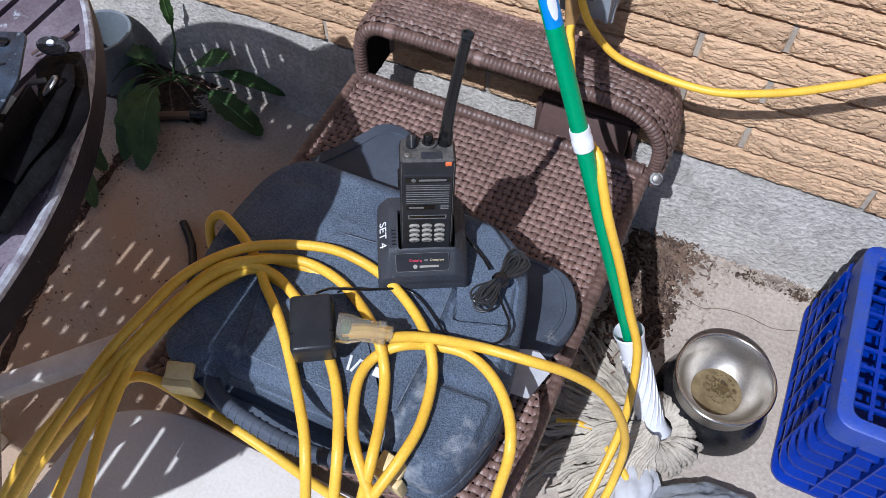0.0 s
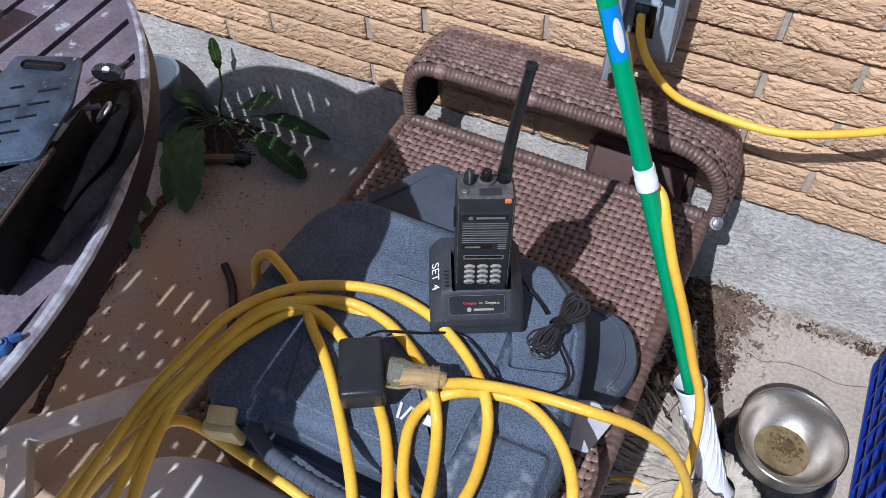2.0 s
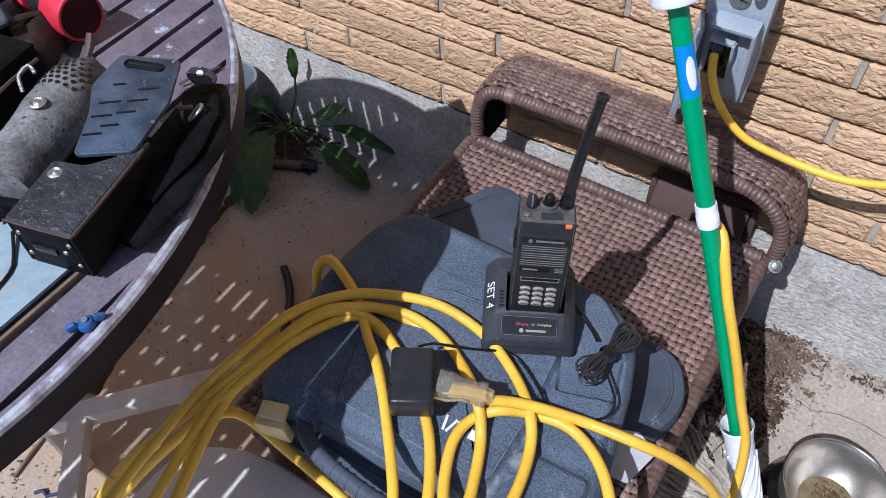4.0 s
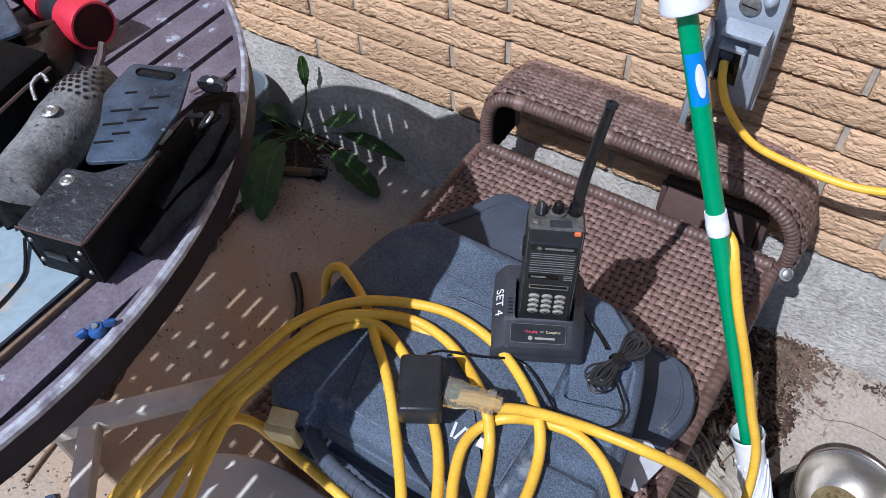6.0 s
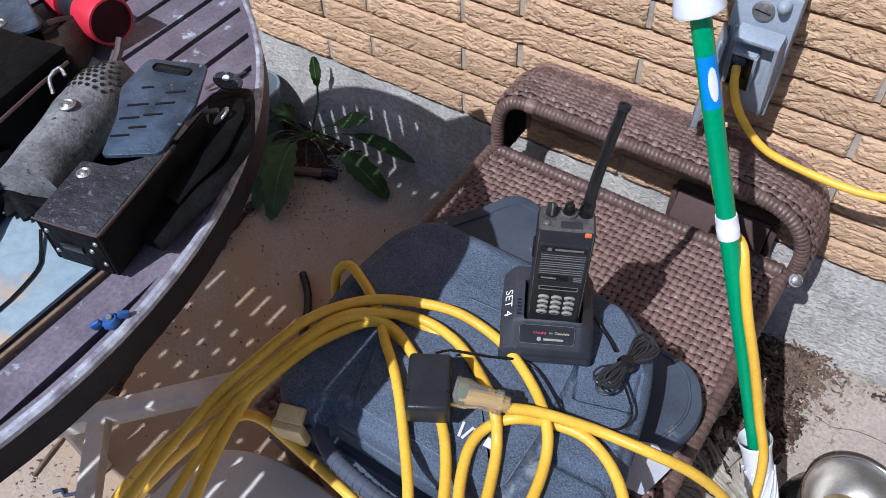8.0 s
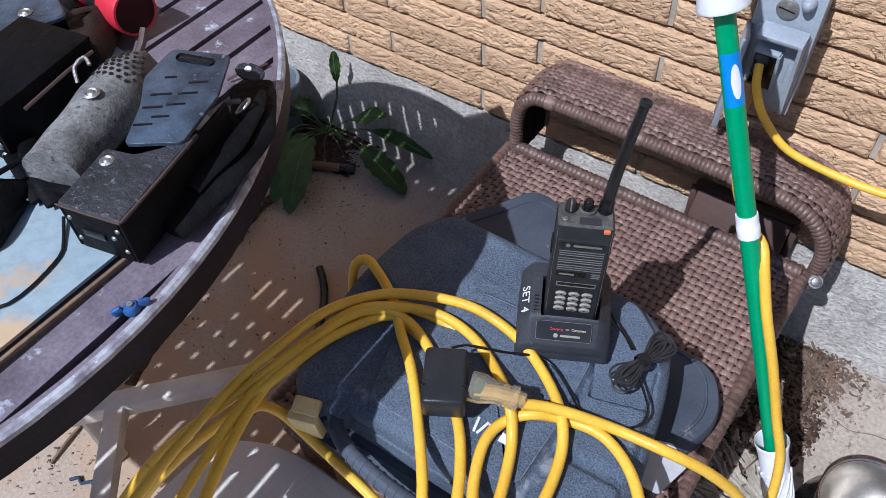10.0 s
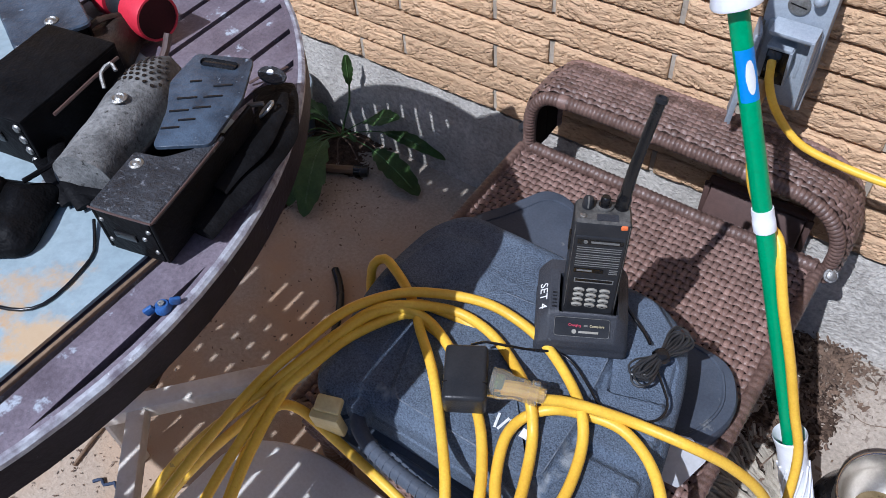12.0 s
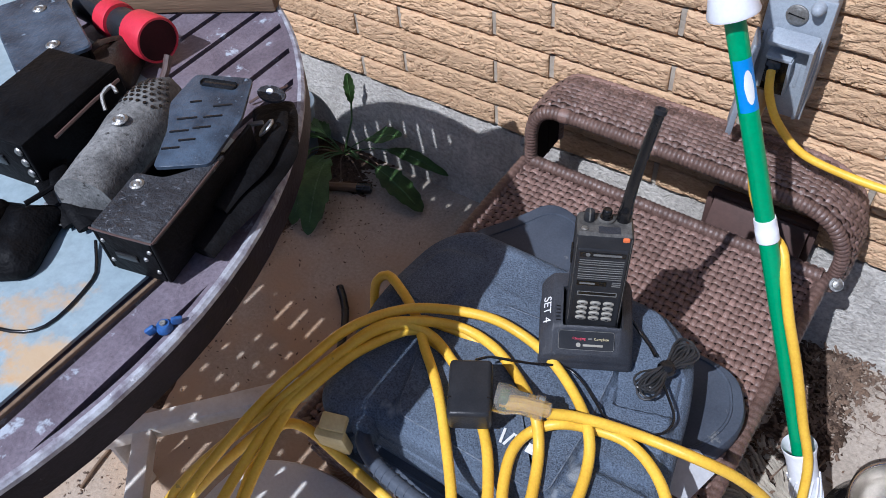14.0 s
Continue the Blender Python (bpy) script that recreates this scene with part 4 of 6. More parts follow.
cord("extension_cord", [(0.777, -0.082, 0.480), (0.779, -0.090, 0.476), (0.786, -0.108, 0.470), (0.803, -0.150, 0.460), (0.829, -0.220, 0.472), (0.866, -0.294, 0.502), (0.885, -0.310, 0.500), (0.900, -0.328, 0.478), (0.920, -0.345, 0.438), (0.950, -0.356, 0.372), (0.982, -0.366, 0.291), (1.010, -0.377, 0.222), (1.026, -0.405, 0.139), (1.031, -0.440, 0.071), (1.025, -0.500, 0.030), (1.018, -0.545, 0.015)], CR, M_CORD, "yellow extension cord taped along the green mop handle")
cord("extension_cord", [(0.780, -0.078, 0.552), (0.782, -0.084, 0.545), (0.787, -0.085, 0.522), (0.805, -0.085, 0.487), (0.840, -0.085, 0.453), (0.882, -0.085, 0.440), (0.955, -0.085, 0.435), (1.006, -0.085, 0.443), (1.074, -0.085, 0.473), (1.129, -0.085, 0.508), (1.20, -0.086, 0.555), (1.40, -0.09, 0.64), (1.70, -0.10, 0.70)], 0.0056, M_CORD, "yellow cord hanging along the brick wall from the outlet")

adapter = thing("power_adapter", pose(0.672, -0.618, 0.428, 0, 0, 30), "scuffed black plug-in power adapter lying on the cords", "power adapter")
part("housing", box(0.046, 0.066, 0.036, pose(0, 0, 0, 4, 0, 0), 0.005, 3), M_BLACK, adapter)
part("seam", box(0.0466, 0.0015, 0.034, pose(0, -0.012, 0.001, 4, 0, 0)), M_RUBBER, adapter)
plug = thing("cord_connector", Matrix.Translation((0.696, -0.607, 0.444)) @ rot_to((0, 0, 1), (0.93, 0.32, -0.10)), "cloudy clear plastic connector at the end of the yellow cord", "connector")
part("shell", lathe([(0.0, 0.0), (0.0165, 0.0), (0.0165, 0.012), (0.0125, 0.026), (0.0125, 0.040), (0.0115, 0.042), (0.0135, 0.044), (0.0135, 0.052), (0.0095, 0.053), (0.008, 0.060), (0, 0.060)], 18), M_CLEAR, plug)
part("inner_wires", tube([Vector((0, 0, 0.058)), Vector((0, 0, 0.03)), Vector((0.003, 0, 0.006))], 0.0055, 8), M_CORD, plug)
part("blade_holder", box(0.014, 0.010, 0.010, pose(0, 0, 0.004), 0.002), M_LEAF, plug)
cord("adapter_wire", [(0.654, -0.580, 0.446), (0.664, -0.566, 0.442), (0.680, -0.556, 0.436), (0.700, -0.540, 0.424), (0.731, -0.518, 0.412), (0.755, -0.521, 0.409), (0.782, -0.538, 0.409), (0.803, -0.551, 0.409), (0.836, -0.548, 0.409), (0.858, -0.534, 0.409), (0.861, -0.512, 0.409), (0.845, -0.492, 0.412), (0.828, -0.475, 0.414)], 0.0015, M_RUBBER, "thin black wire from the power adapter", "wire")
cord("charger_wire", [(0.758, -0.418, 0.430), (0.770, -0.424, 0.418), (0.784, -0.430, 0.411), (0.800, -0.440, 0.410), (0.812, -0.452, 0.413)], 0.0019, M_RUBBER, "thin black wire leaving the desk charger", "wire")
bundle = thing("wire_bundle", pose(0.830, -0.464, 0.4085, 0, 0, -16), "hank of thin black wire tied in the middle", "wire bundle")
rnd = random.Random(4)
for k in range(14):
    w, l, z = rnd.uniform(0.010, 0.024), rnd.uniform(0.032, 0.050), rnd.uniform(0.002, 0.014)
    tw = rnd.uniform(-0.25, 0.25)
    P = []
    for i in range(14):
        a = 2 * math.pi * i / 14
        x, y = l * math.cos(a), w * math.sin(a) * (0.10 + 0.90 * abs(math.cos(a)) ** 1.2) + tw * l * math.cos(a) * 0.8
        P.append((y, x, z + 0.002 * math.sin(3 * a + k)))
    part("loop", tube(spline(P, 0.004, True), 0.0013, 6, True), M_WIRE, bundle)
part("tie", lathe([(0.009, -0.006), (0.0105, 0), (0.009, 0.006)], 12, Matrix.Translation((0, 0, 0.009)) @ rot_to((0, 0, 1), (0.3, 1, 0))), M_RUBBER, bundle)

# ---- mop ----
MB, MT = Vector((1.084, -0.388, 0.012)), Vector((0.772, -0.290, 0.745))
md = (MT - MB).normalized()
mop = thing("mop", Matrix.Translation(MB), "string mop, green handle resting against the stool edge", "mop")
RMP = rot_to((0, 0, 1), md)


def on_pole(s):
    return Matrix.Translation(md * s) @ RMP


pole = part("handle_pole", lathe([(0, 0.10), (0.0102, 0.10), (0.0102, 1.335), (0.0085, 1.345), (0, 1.345)], 20, RMP), M_GREEN, mop, "green painted pole")
part("socket", lathe([(0.0000, -0.0044), (0.0290, -0.0044), (0.0270, 0.0044), (0.0225, 0.0176), (0.0202, 0.0440), (0.0181, 0.1430), (0.0189, 0.2200), (0.0211, 0.2354), (0.0219, 0.2387), (0.0211, 0.2409), (0.0189, 0.2332), (0.0168, 0.2090), (0.0155, 0.1870), (0.0000, 0.1870)], 22, RMP), M_WHITE, mop, "white plastic mop socket")
for k in range(12):
    P = []
    for i in range(9):
        a, s = 2 * math.pi * (k / 12 + i * 0.05), 0.03 + 0.16 * i / 8
        P.append(RMP @ Vector((0.0196 * math.cos(a), 0.0196 * math.sin(a), s)))
    part("socket_rib", tube(P, 0.0016, 5), M_WHITE, mop)
s_t = (Vector((0.855, -0.324, 0.527)) - MB).dot(md)
part("tape", lathe([(0.0104, -0.015), (0.0121, -0.014), (0.0124, 0.000), (0.0117, 0.001), (0.0121, 0.009), (0.0116, 0.014), (0.0104, 0.014)], 18, on_pole(s_t)), M_WHITE, mop, "white tape wrapped round the pole")
s_c = (Vector((0.759, -0.290, 0.748)) - MB).dot(md)
part("collar", lathe([(0.013, 0.0), (0.024, -0.004), (0.025, -0.001), (0.021, 0.016), (0.020, 0.05), (0.018, 0.09), (0.0155, 0.09)], 22, on_pole(s_c)), M_WHITE, mop, "white flared plastic collar")
view_side = (Vector((0.94, -0.95, 1.18)) - Vector((0.79, -0.21, 0.6)))
vs = (view_side - md * view_side.dot(md)).normalized()
st = (md.cross(vs)).normalized()


def sticker(a0, a1, s0, s1, rad, oval=False):
    b = bmesh.new()
    rows = []
    for i in range(9):
        a = radians(a0 + (a1 - a0) * i / 8)
        d = vs * math.cos(a) + st * math.sin(a)
        e = math.sqrt(max(0.02, 1 - (2 * i / 8 - 1) ** 2)) if oval else 1.0
        rows.append([b.verts.new(d * rad + md * ((s0 + s1) / 2 + (s1 - s0) * e * (k / 3 - 0.5))) for k in range(4)])
    for p, q in zip(rows, rows[1:]):
        for k in range(3):
            b.faces.new((p[k], p[k + 1], q[k + 1], q[k]))
    return b


s_l = s_t + 0.142
stk = part("sticker", sticker(-50, 75, s_l, s_l + 0.055, 0.01042), M_STICKER, mop, "blue printed label with a white mark")
part("sticker_mark", sticker(-5, 50, s_l + 0.008, s_l + 0.044, 0.01058, True), M_INK, stk)
# yarn head
rnd = random.Random(9)
for k in range(64):      # ruff round the socket foot
    a = 2 * math.pi * k / 64
    r0, r1, tw = 0.024, rnd.uniform(0.056, 0.070), 0.32
    P = [Vector((r0 * math.cos(a), r0 * math.sin(a), 0.024)), Vector(((r0 + r1) * 0.5 * math.cos(a + 0.5 * tw), (r0 + r1) * 0.5 * math.sin(a + 0.5 * tw), 0.034 + rnd.uniform(-0.003, 0.004))), Vector((r1 * math.cos(a + tw), r1 * math.sin(a + tw), 0.018)), Vector((r1 * 1.03 * math.cos(a + tw * 1.1), r1 * 1.03 * math.sin(a + tw * 1.1), -0.008))]
    part("yarn", tube(spline(P, 0.0024), lambda i: 0.0034 + 0.0007 * math.sin(i * 1.6), 6), M_MOP, mop)
for h in range(26):      # crimped hanks trailing towards the stool
    a = radians(132 + 138 * (h + rnd.uniform(-0.4, 0.4)) / 25)
    ln, bend, ph = rnd.uniform(0.11, 0.185), rnd.uniform(-0.045, 0.045), rnd.uniform(0, 6.3)
    d, n_ = Vector((math.cos(a), math.sin(a), 0)), Vector((-math.sin(a), math.cos(a), 0))
    lift = rnd.uniform(0.004, 0.030)
    for k in range(7):
        off, dz, lk = (k - 3) * 0.0048 + rnd.uniform(-0.001, 0.001), rnd.uniform(-0.003, 0.004), ln * rnd.uniform(0.88, 1.08)
        P = []
        for i in range(9):
            f = i / 8
            side = off * (0.5 + 0.7 * f) + bend * f * f + 0.0042 * math.sin(f * 15 + ph)
            z = (0.026 + lift) * (1 - f) ** 1.1 - 0.008 + dz * (1 - f) + 0.0035 * math.sin(f * 11 + ph + k * 0.3) * (1 - f)
            P.append(d * (0.026 + lk * f) + n_ * side + Vector((0, 0, max(-0.0085, z))))
        part("yarn", tube(spline(P, 0.0034), lambda i: 0.0030 + 0.0006 * math.sin(i * 1.7), 6), M_MOP, mop)

# ---- bowl ----
bowl = thing("dog_bowl", pose(1.152, -0.296, 0) @ Matrix.Scale(0.93, 4), "stainless steel pet bowl on a black rubber base, holding murky water", "pet bowl")
part("base", lathe([(0, 0.0), (0.094, 0.0), (0.098, 0.004), (0.097, 0.012), (0.078, 0.060), (0.0745, 0.064), (0.070, 0.040), (0, 0.036)], 40), M_RUBBER, bowl, "black rubber skirt")
part("basin", lathe([(0.076, 0.060), (0.0795, 0.092), (0.0815, 0.099), (0.080, 0.102), (0.0765, 0.1015), (0.0725, 0.096), (0.067, 0.078), (0.058, 0.060), (0.046, 0.0500), (0.040, 0.0450), (0.034, 0.0438), (0, 0.0435)], 48), M_STEEL, bowl)
part("rim", lathe([(0.0800 + 0.0026 * math.cos(k * math.pi / 6), 0.1012 + 0.0026 * math.sin(k * math.pi / 6)) for k in range(13)], 48), M_RIM, bowl, "bright rolled steel rim")
part("water", lathe([(0.0, 0.0470), (0.0425, 0.0472)], 40), M_WATER, bowl, "shallow murky brown water")
bm_ = bmesh.new()
rnd = random.Random(2)
for k in range(230):
    a, r = rnd.uniform(0, 6.28), min(0.029, abs(rnd.gauss(0, 0.014)))
    box(rnd.uniform(0.001, 0.005), rnd.uniform(0.001, 0.003), 0.0012, pose(0.006 + r * math.cos(a), 0.010 + r * math.sin(a), 0.0472 + k * 4e-6, rnd.uniform(-6, 6), rnd.uniform(-6, 6), rnd.uniform(0, 180)), bm=bm_)
part("scum", bm_, M_GUNK, bowl, "floating green-brown scum", kind="stuff")

# ---- crate ----
crate = thing("plastic_crate", pose(1.468, -0.212, 0), "blue plastic crate standing upside down on the slab", "crate")
CWX, CWY, CHH = 0.205, 0.170, 0.215


def rect(ax, ay, r):
    return rounded([(-ax, -ay), (ax, -ay), (ax, ay), (-ax, ay)], r, 5)


lay_ = []
for k in range(6):
    z, ins = 0.002 + 0.030 * k, 0.0022 * k
    lay_ += [(ins, z), (ins, z + 0.006), (ins + 0.012, z + 0.0085), (ins + 0.012, z + 0.028)]
bm_ = prism(rect(CWX, CWY, 0.03), lay_ + [(0.024, CHH - 0.027)])
bmesh.ops.delete(bm_, geom=[f for f in bm_.faces if len(f.verts) > 4 and f.calc_center_median().z > 0.1], context='FACES')
part("shell", bm_, M_BLUE, crate)
RIM_O, RIM_I = rect(CWX - 0.013, CWY - 0.013, 0.03), rect(CWX - 0.034, CWY - 0.034, 0.018)
b = bmesh.new()
ro = [[b.verts.new((p[0], p[1], z)) for p in pl] for pl, z in ((RIM_O, CHH - 0.045), (RIM_O, CHH - 0.002), ([Vector(p) * 0.985 for p in RIM_O], CHH), ([Vector(p) * 1.015 for p in RIM_I], CHH), (RIM_I, CHH - 0.003), (RIM_I, CHH - 0.03))]
for p, q in zip(ro, ro[1:]):
    for i in range(len(p)):
        j = (i + 1) % len(p)
        b.faces.new((p[i], p[j], q[j], q[i]))
part("rim", b, M_BLUE_D, crate, "dusty raised rim")
gx, gy = CWX - 0.033, CWY - 0.033
for k in range(13):
    x = -gx + 2 * gx * k / 12
    part("grid_bar", box(0.006, 2 * gy, 0.006, pose(x, 0, CHH - 0.024)), M_BLUE, crate)
for k in range(10):
    y = -gy + 2 * gy * k / 9
    part("grid_bar", box(2 * gx, 0.006, 0.0062, pose(0, y, CHH - 0.0243)), M_BLUE, crate)
for k in range(9):
    for s in (-1, 1):
        part("stiffener", box(0.003, 0.012, 0.165, pose(-CWX + 0.06 + 0.036 * k, s * (CWY - 0.008), 0.010, 0, 0, 0)), M_BLUE, crate)
for k in range(7):
    for s in (-1, 1):
        part("stiffener", box(0.012, 0.003, 0.165, pose(s * (CWX - 0.008), -CWY + 0.05 + 0.04 * k, 0.010)), M_BLUE, crate)

# ---- outlet ----
outlet = thing("outdoor_outlet", pose(0.789, 0.0, 0.560), "grey metal weatherproof outlet with its cover open", "outlet")
OW = 0.036
part("back_box", box(2 * OW, 0.050, 0.165, pose(0, -0.025, -0.082), 0.004), M_GREY, outlet)
part("cover_plate", box(2 * OW + 0.006, 0.006, 0.172, pose(0, -0.053, -0.085), 0.002), M_GREY, outlet)
part("cover_step", box(0.066, 0.007, 0.110, pose(0.003, -0.0585, -0.074), 0.0025), M_GREY, outlet, "stepped cover face")
hood = part("hood", box(0.056, 0.026, 0.007, pose(0.006, -0.072, 0.034, 14, 0, 0), 0.002), M_GREY, outlet)
part("hood_cheek", prism([(0, 0), (0.026, -0.004), (0.006, -0.118), (0, -0.118)], [(0, -0.0022), (0, 0.0022)], Matrix(((0, 0, 1, 0.0318), (-1, 0, 0, -0.061), (0, 1, 0, 0.040), (0, 0, 0, 1)))), M_GREY, hood)
# solid black strip drawn as the hood's shade
part("hood_gap", box(0.042, 0.003, 0.010, pose(0.002, -0.0625, 0.021), 0.001), M_RUBBER, outlet, "black strip standing in for the shade under the hood")
inner = part("inner_frame", box(0.032, 0.018, 0.006, pose(-0.005, -0.068, 0.008, 12, 0, 0), 0.0018), M_GREY, outlet)
part("inner_cheek", prism([(0, 0), (0.018, -0.003), (0.004, -0.062), (0, -0.062)], [(0, -0.0018), (0, 0.0018)], Matrix(((0, 0, 1, 0.0105), (-1, 0, 0, -0.061), (0, 1, 0, 0.012), (0, 0, 0, 1)))), M_GREY, inner)
# black box behind the plugs gives the socket recess its shade
part("socket_face", box(0.030, 0.003, 0.056, pose(-0.0055, -0.0630, -0.050), 0.001), M_RUBBER, outlet)
part("embossed_bar", box(0.0035, 0.0012, 0.046, pose(0.0200, -0.0620, -0.034), 0.0005), M_GREY, outlet)
flap = part("lid_flap", box(0.004, 0.036, 0.150, pose(-0.044, -0.070, -0.120, 0, 3, 22), 0.0015), M_GREY, outlet, "open spring cover flap")
part("flap_lip", box(0.008, 0.004, 0.140, pose(-0.0395, -0.0870, -0.115, 0, 3, 22), 0.001), M_GREY, flap)
part("hinge_barrel", tube([Vector((-0.038, -0.056, -0.010)), Vector((-0.038, -0.056, 0.030))], 0.0032, 8), M_ZINC, outlet)
slot_plug = part("screw_cap", lathe([(0, 0), (0.0135, 0), (0.0135, 0.002), (0.012, 0.003), (0, 0.003)], 20, Matrix.Translation((-0.002, -0.056, 0.062)) @ Matrix.Rotation(radians(90), 4, 'X')), M_ZINC, outlet, "round slotted screw plug")
part("slot", box(0.020, 0.0008, 0.0016, pose(-0.002, -0.0592, 0.0612, 0, 8, 0)), M_RUBBER, slot_plug)
part("acorn_nut", lathe([(0.0085, 0), (0.0085, 0.004), (0.0070, 0.011), (0.004, 0.0145), (0, 0.0155)], 14, Matrix.Translation((0.020, -0.056, 0.078)) @ Matrix.Rotation(radians(90), 4, 'X')), M_GREY, outlet)
cplug = thing("cord_plug", Matrix.Translation((0.779, -0.066, 0.560)) @ rot_to((0, 0, 1), (0.02, -0.62, -0.78)), "black plug pushed into the outlet", "plug")
part("shell", box(0.019, 0.016, 0.016, pose(0, 0, -0.004), 0.003), M_RUBBER, cplug)
part("strain_relief", lathe([(0.0085, 0), (0.0085, 0.004), (0.0068, 0.005), (0.0080, 0.007), (0.0066, 0.010), (0.0072, 0.012), (0.0058, 0.018), (0, 0.018)], 12, pose(0, 0, 0.010)), M_RUBBER, cplug)
cplug2 = thing("cord_plug", Matrix.Translation((0.774, -0.066, 0.515)) @ rot_to((0, 0, 1), (0.05, -0.42, -0.9)), "dusty amber plug of the second yellow cord", "plug")
part("shell", lathe([(0, 0), (0.0125, 0), (0.0135, 0.010), (0.010, 0.026), (0.0075, 0.042), (0, 0.042)], 12), M_AMBER, cplug2)

# ---- vent ----
vent = thing("wall_vent", pose(0.816, -0.006, 0.226), "brown plastic vent cover low on the wall", "vent")
part("frame", box(0.165, 0.016, 0.080, pose(0, -0.006, -0.038), 0.003), M_VENT, vent)
part("hood", prism([(0, 0.036), (0.008, 0.038), (0.040, -0.020), (0.042, -0.036), (0.036, -0.038), (0, -0.038)], [(0.001, -0.074), (0, -0.072), (0, 0.072), (0.001, 0.074)], Matrix(((0, 0, 1, 0), (-1, 0, 0, -0.012), (0, 1, 0, 0), (0, 0, 0, 1)))), M_VENT, vent, "sloping brown hood")
part("lip", box(0.152, 0.004, 0.010, pose(0, -0.055, -0.036), 0.0015), M_VENT, vent)
for sx in (-1, 1):
    part("flange", box(0.010, 0.005, 0.078, pose(sx * 0.081, -0.016, -0.038), 0.0015), M_VENT, vent)

# ---- round table ----
TC, TR, TZ = Vector((0.101, -0.8575)), 0.466, 0.722
table = thing("round_patio_table", pose(TC.x, TC.y, 0), "round slatted metal patio table, purple-brown paint worn to white", "table")
prof = [(TR - 0.003, TZ - 0.037), (TR, TZ - 0.035), (TR, TZ - 0.003), (TR - 0.003, TZ), (TR - 0.006, TZ - 0.001), (TR - 0.006, TZ - 0.008), (TR - 0.006, TZ - 0.037)]
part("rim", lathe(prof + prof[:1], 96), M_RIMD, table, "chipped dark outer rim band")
part("rim_edge", lathe([(TR - 0.0055, TZ + 0.0010), (TR - 0.002, TZ + 0.0008), (TR + 0.0006, TZ - 0.0015), (TR + 0.0006, TZ - 0.006), (TR - 0.003, TZ - 0.006), (TR - 0.0055, TZ + 0.0010)], 96), M_EDGE, table, "edge worn to bare metal")
PITCH = 0.0387
RS = TR - 0.010
part("top_ring", lathe([(RS, TZ - 0.003), (RS, TZ), (TR - 0.0055, TZ), (TR - 0.0055, TZ - 0.003), (RS, TZ - 0.003)], 96), M_TABLE, table, "flat ring round the slats")
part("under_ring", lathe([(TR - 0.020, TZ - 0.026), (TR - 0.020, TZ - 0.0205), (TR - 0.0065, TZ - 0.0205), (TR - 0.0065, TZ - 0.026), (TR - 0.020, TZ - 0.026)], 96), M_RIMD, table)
for k in range(-13, 13):
    x0 = 0.025 + PITCH * (k - 1) + 0.0034
    x1 = x0 + PITCH - 0.0068
    lo, hi = max(abs(x0), abs(x1)), RS + 0.002
    if min(abs(x0), abs(x1)) > hi - 0.012:
        continue
    b = bmesh.new()
    ring = []
    for z in (TZ - 0.019, TZ - 0.0012):
        pts = []
        for x in (x0, x1):
            yy = math.sqrt(max(hi * hi - x * x, 0.0001))
            pts.append((x, yy))
        ring.append([b.verts.new((pts[0][0], -pts[0][1], z)), b.verts.new((pts[1][0], -pts[1][1], z)), b.verts.new((pts[1][0], pts[1][1], z)), b.verts.new((pts[0][0], pts[0][1], z))])
    b.faces.new(ring[0])
    b.faces.new(ring[1])
    for i in range(4):
        j = (i + 1) % 4
        b.faces.new((ring[0][i], ring[0][j], ring[1][j], ring[1][i]))
    part("slat", b, M_TABLE, table, smooth=False)
for y, w in ((-0.345, 0.024), (-0.30, 0.03), (-0.245, 0.03), (-0.195, 0.022), (-0.145, 0.03), (0.02, 0.03), (0.27, 0.02)):
    part("cross_brace", box(0.50, w, 0.012, pose(-0.14, y, TZ - 0.032)), M_TABLE, table)
for x, y in ((-0.30, -0.26), (-0.34, 0.18), (-0.10, 0.0)):
    part("leg", tube([Vector((x, y, 0.0)), Vector((x, y, 0.35)), Vector((x, y, TZ - 0.02))], 0.013, 10), M_RIMD, table)

nut = thing("wing_nut", pose(0.553, -0.822, TZ + 0.001, 0, 0, 60) @ Matrix.Scale(0.58, 4), "blue plastic wing nut on the table rim", "wing nut")
part("hub", lathe([(0, 0), (0.011, 0), (0.011, 0.006), (0.008, 0.010), (0, 0.010)], 14), M_TEAL, nut)
for s in (-1, 1):
    part("wing", box(0.014, 0.006, 0.012, pose(s * 0.014, 0, 0.001, 0, 20 * s, 0), 0.002), M_TEAL, nut)
part("bolt_end", lathe([(0, 0.009), (0.0042, 0.009), (0.0042, 0.013), (0, 0.013)], 10), M_ZINC, nut)

sheet = solo("steel_sheet", prism(rounded([(-0.30, -0.955), (0.12, -0.955), (0.16, -1.12), (0.503, -1.12), (0.508, -0.655), (0.17, -0.60), (-0.30, -0.58)], 0.006, 2), [(0, 0), (0, 0.003)]), M_RUST, "pale blue steel sheet with orange rust, on the table", "metal sheet", m=pose(0, 0, TZ + 0.003))
solo("wood_strip", box(0.0035, 0.42, 0.004, None, 0.001), M_WOOD, "thin wooden strip along the steel sheet edge", "strip", m=pose(0.5115, -0.90, TZ + 0.0005, 0, 0, -1))
cord("sheet_wire", [(0.400, -0.893, 0.7295), (0.430, -0.894, 0.7295), (0.451, -0.890, 0.7295), (0.469, -0.882, 0.7295), (0.479, -0.870, 0.7295), (0.480, -0.850, 0.7295), (0.474, -0.822, 0.7295), (0.465, -0.811, 0.7295), (0.446, -0.795, 0.732)], 0.0014, M_RUBBER, "thin black wire lying on the steel sheet", "wire")


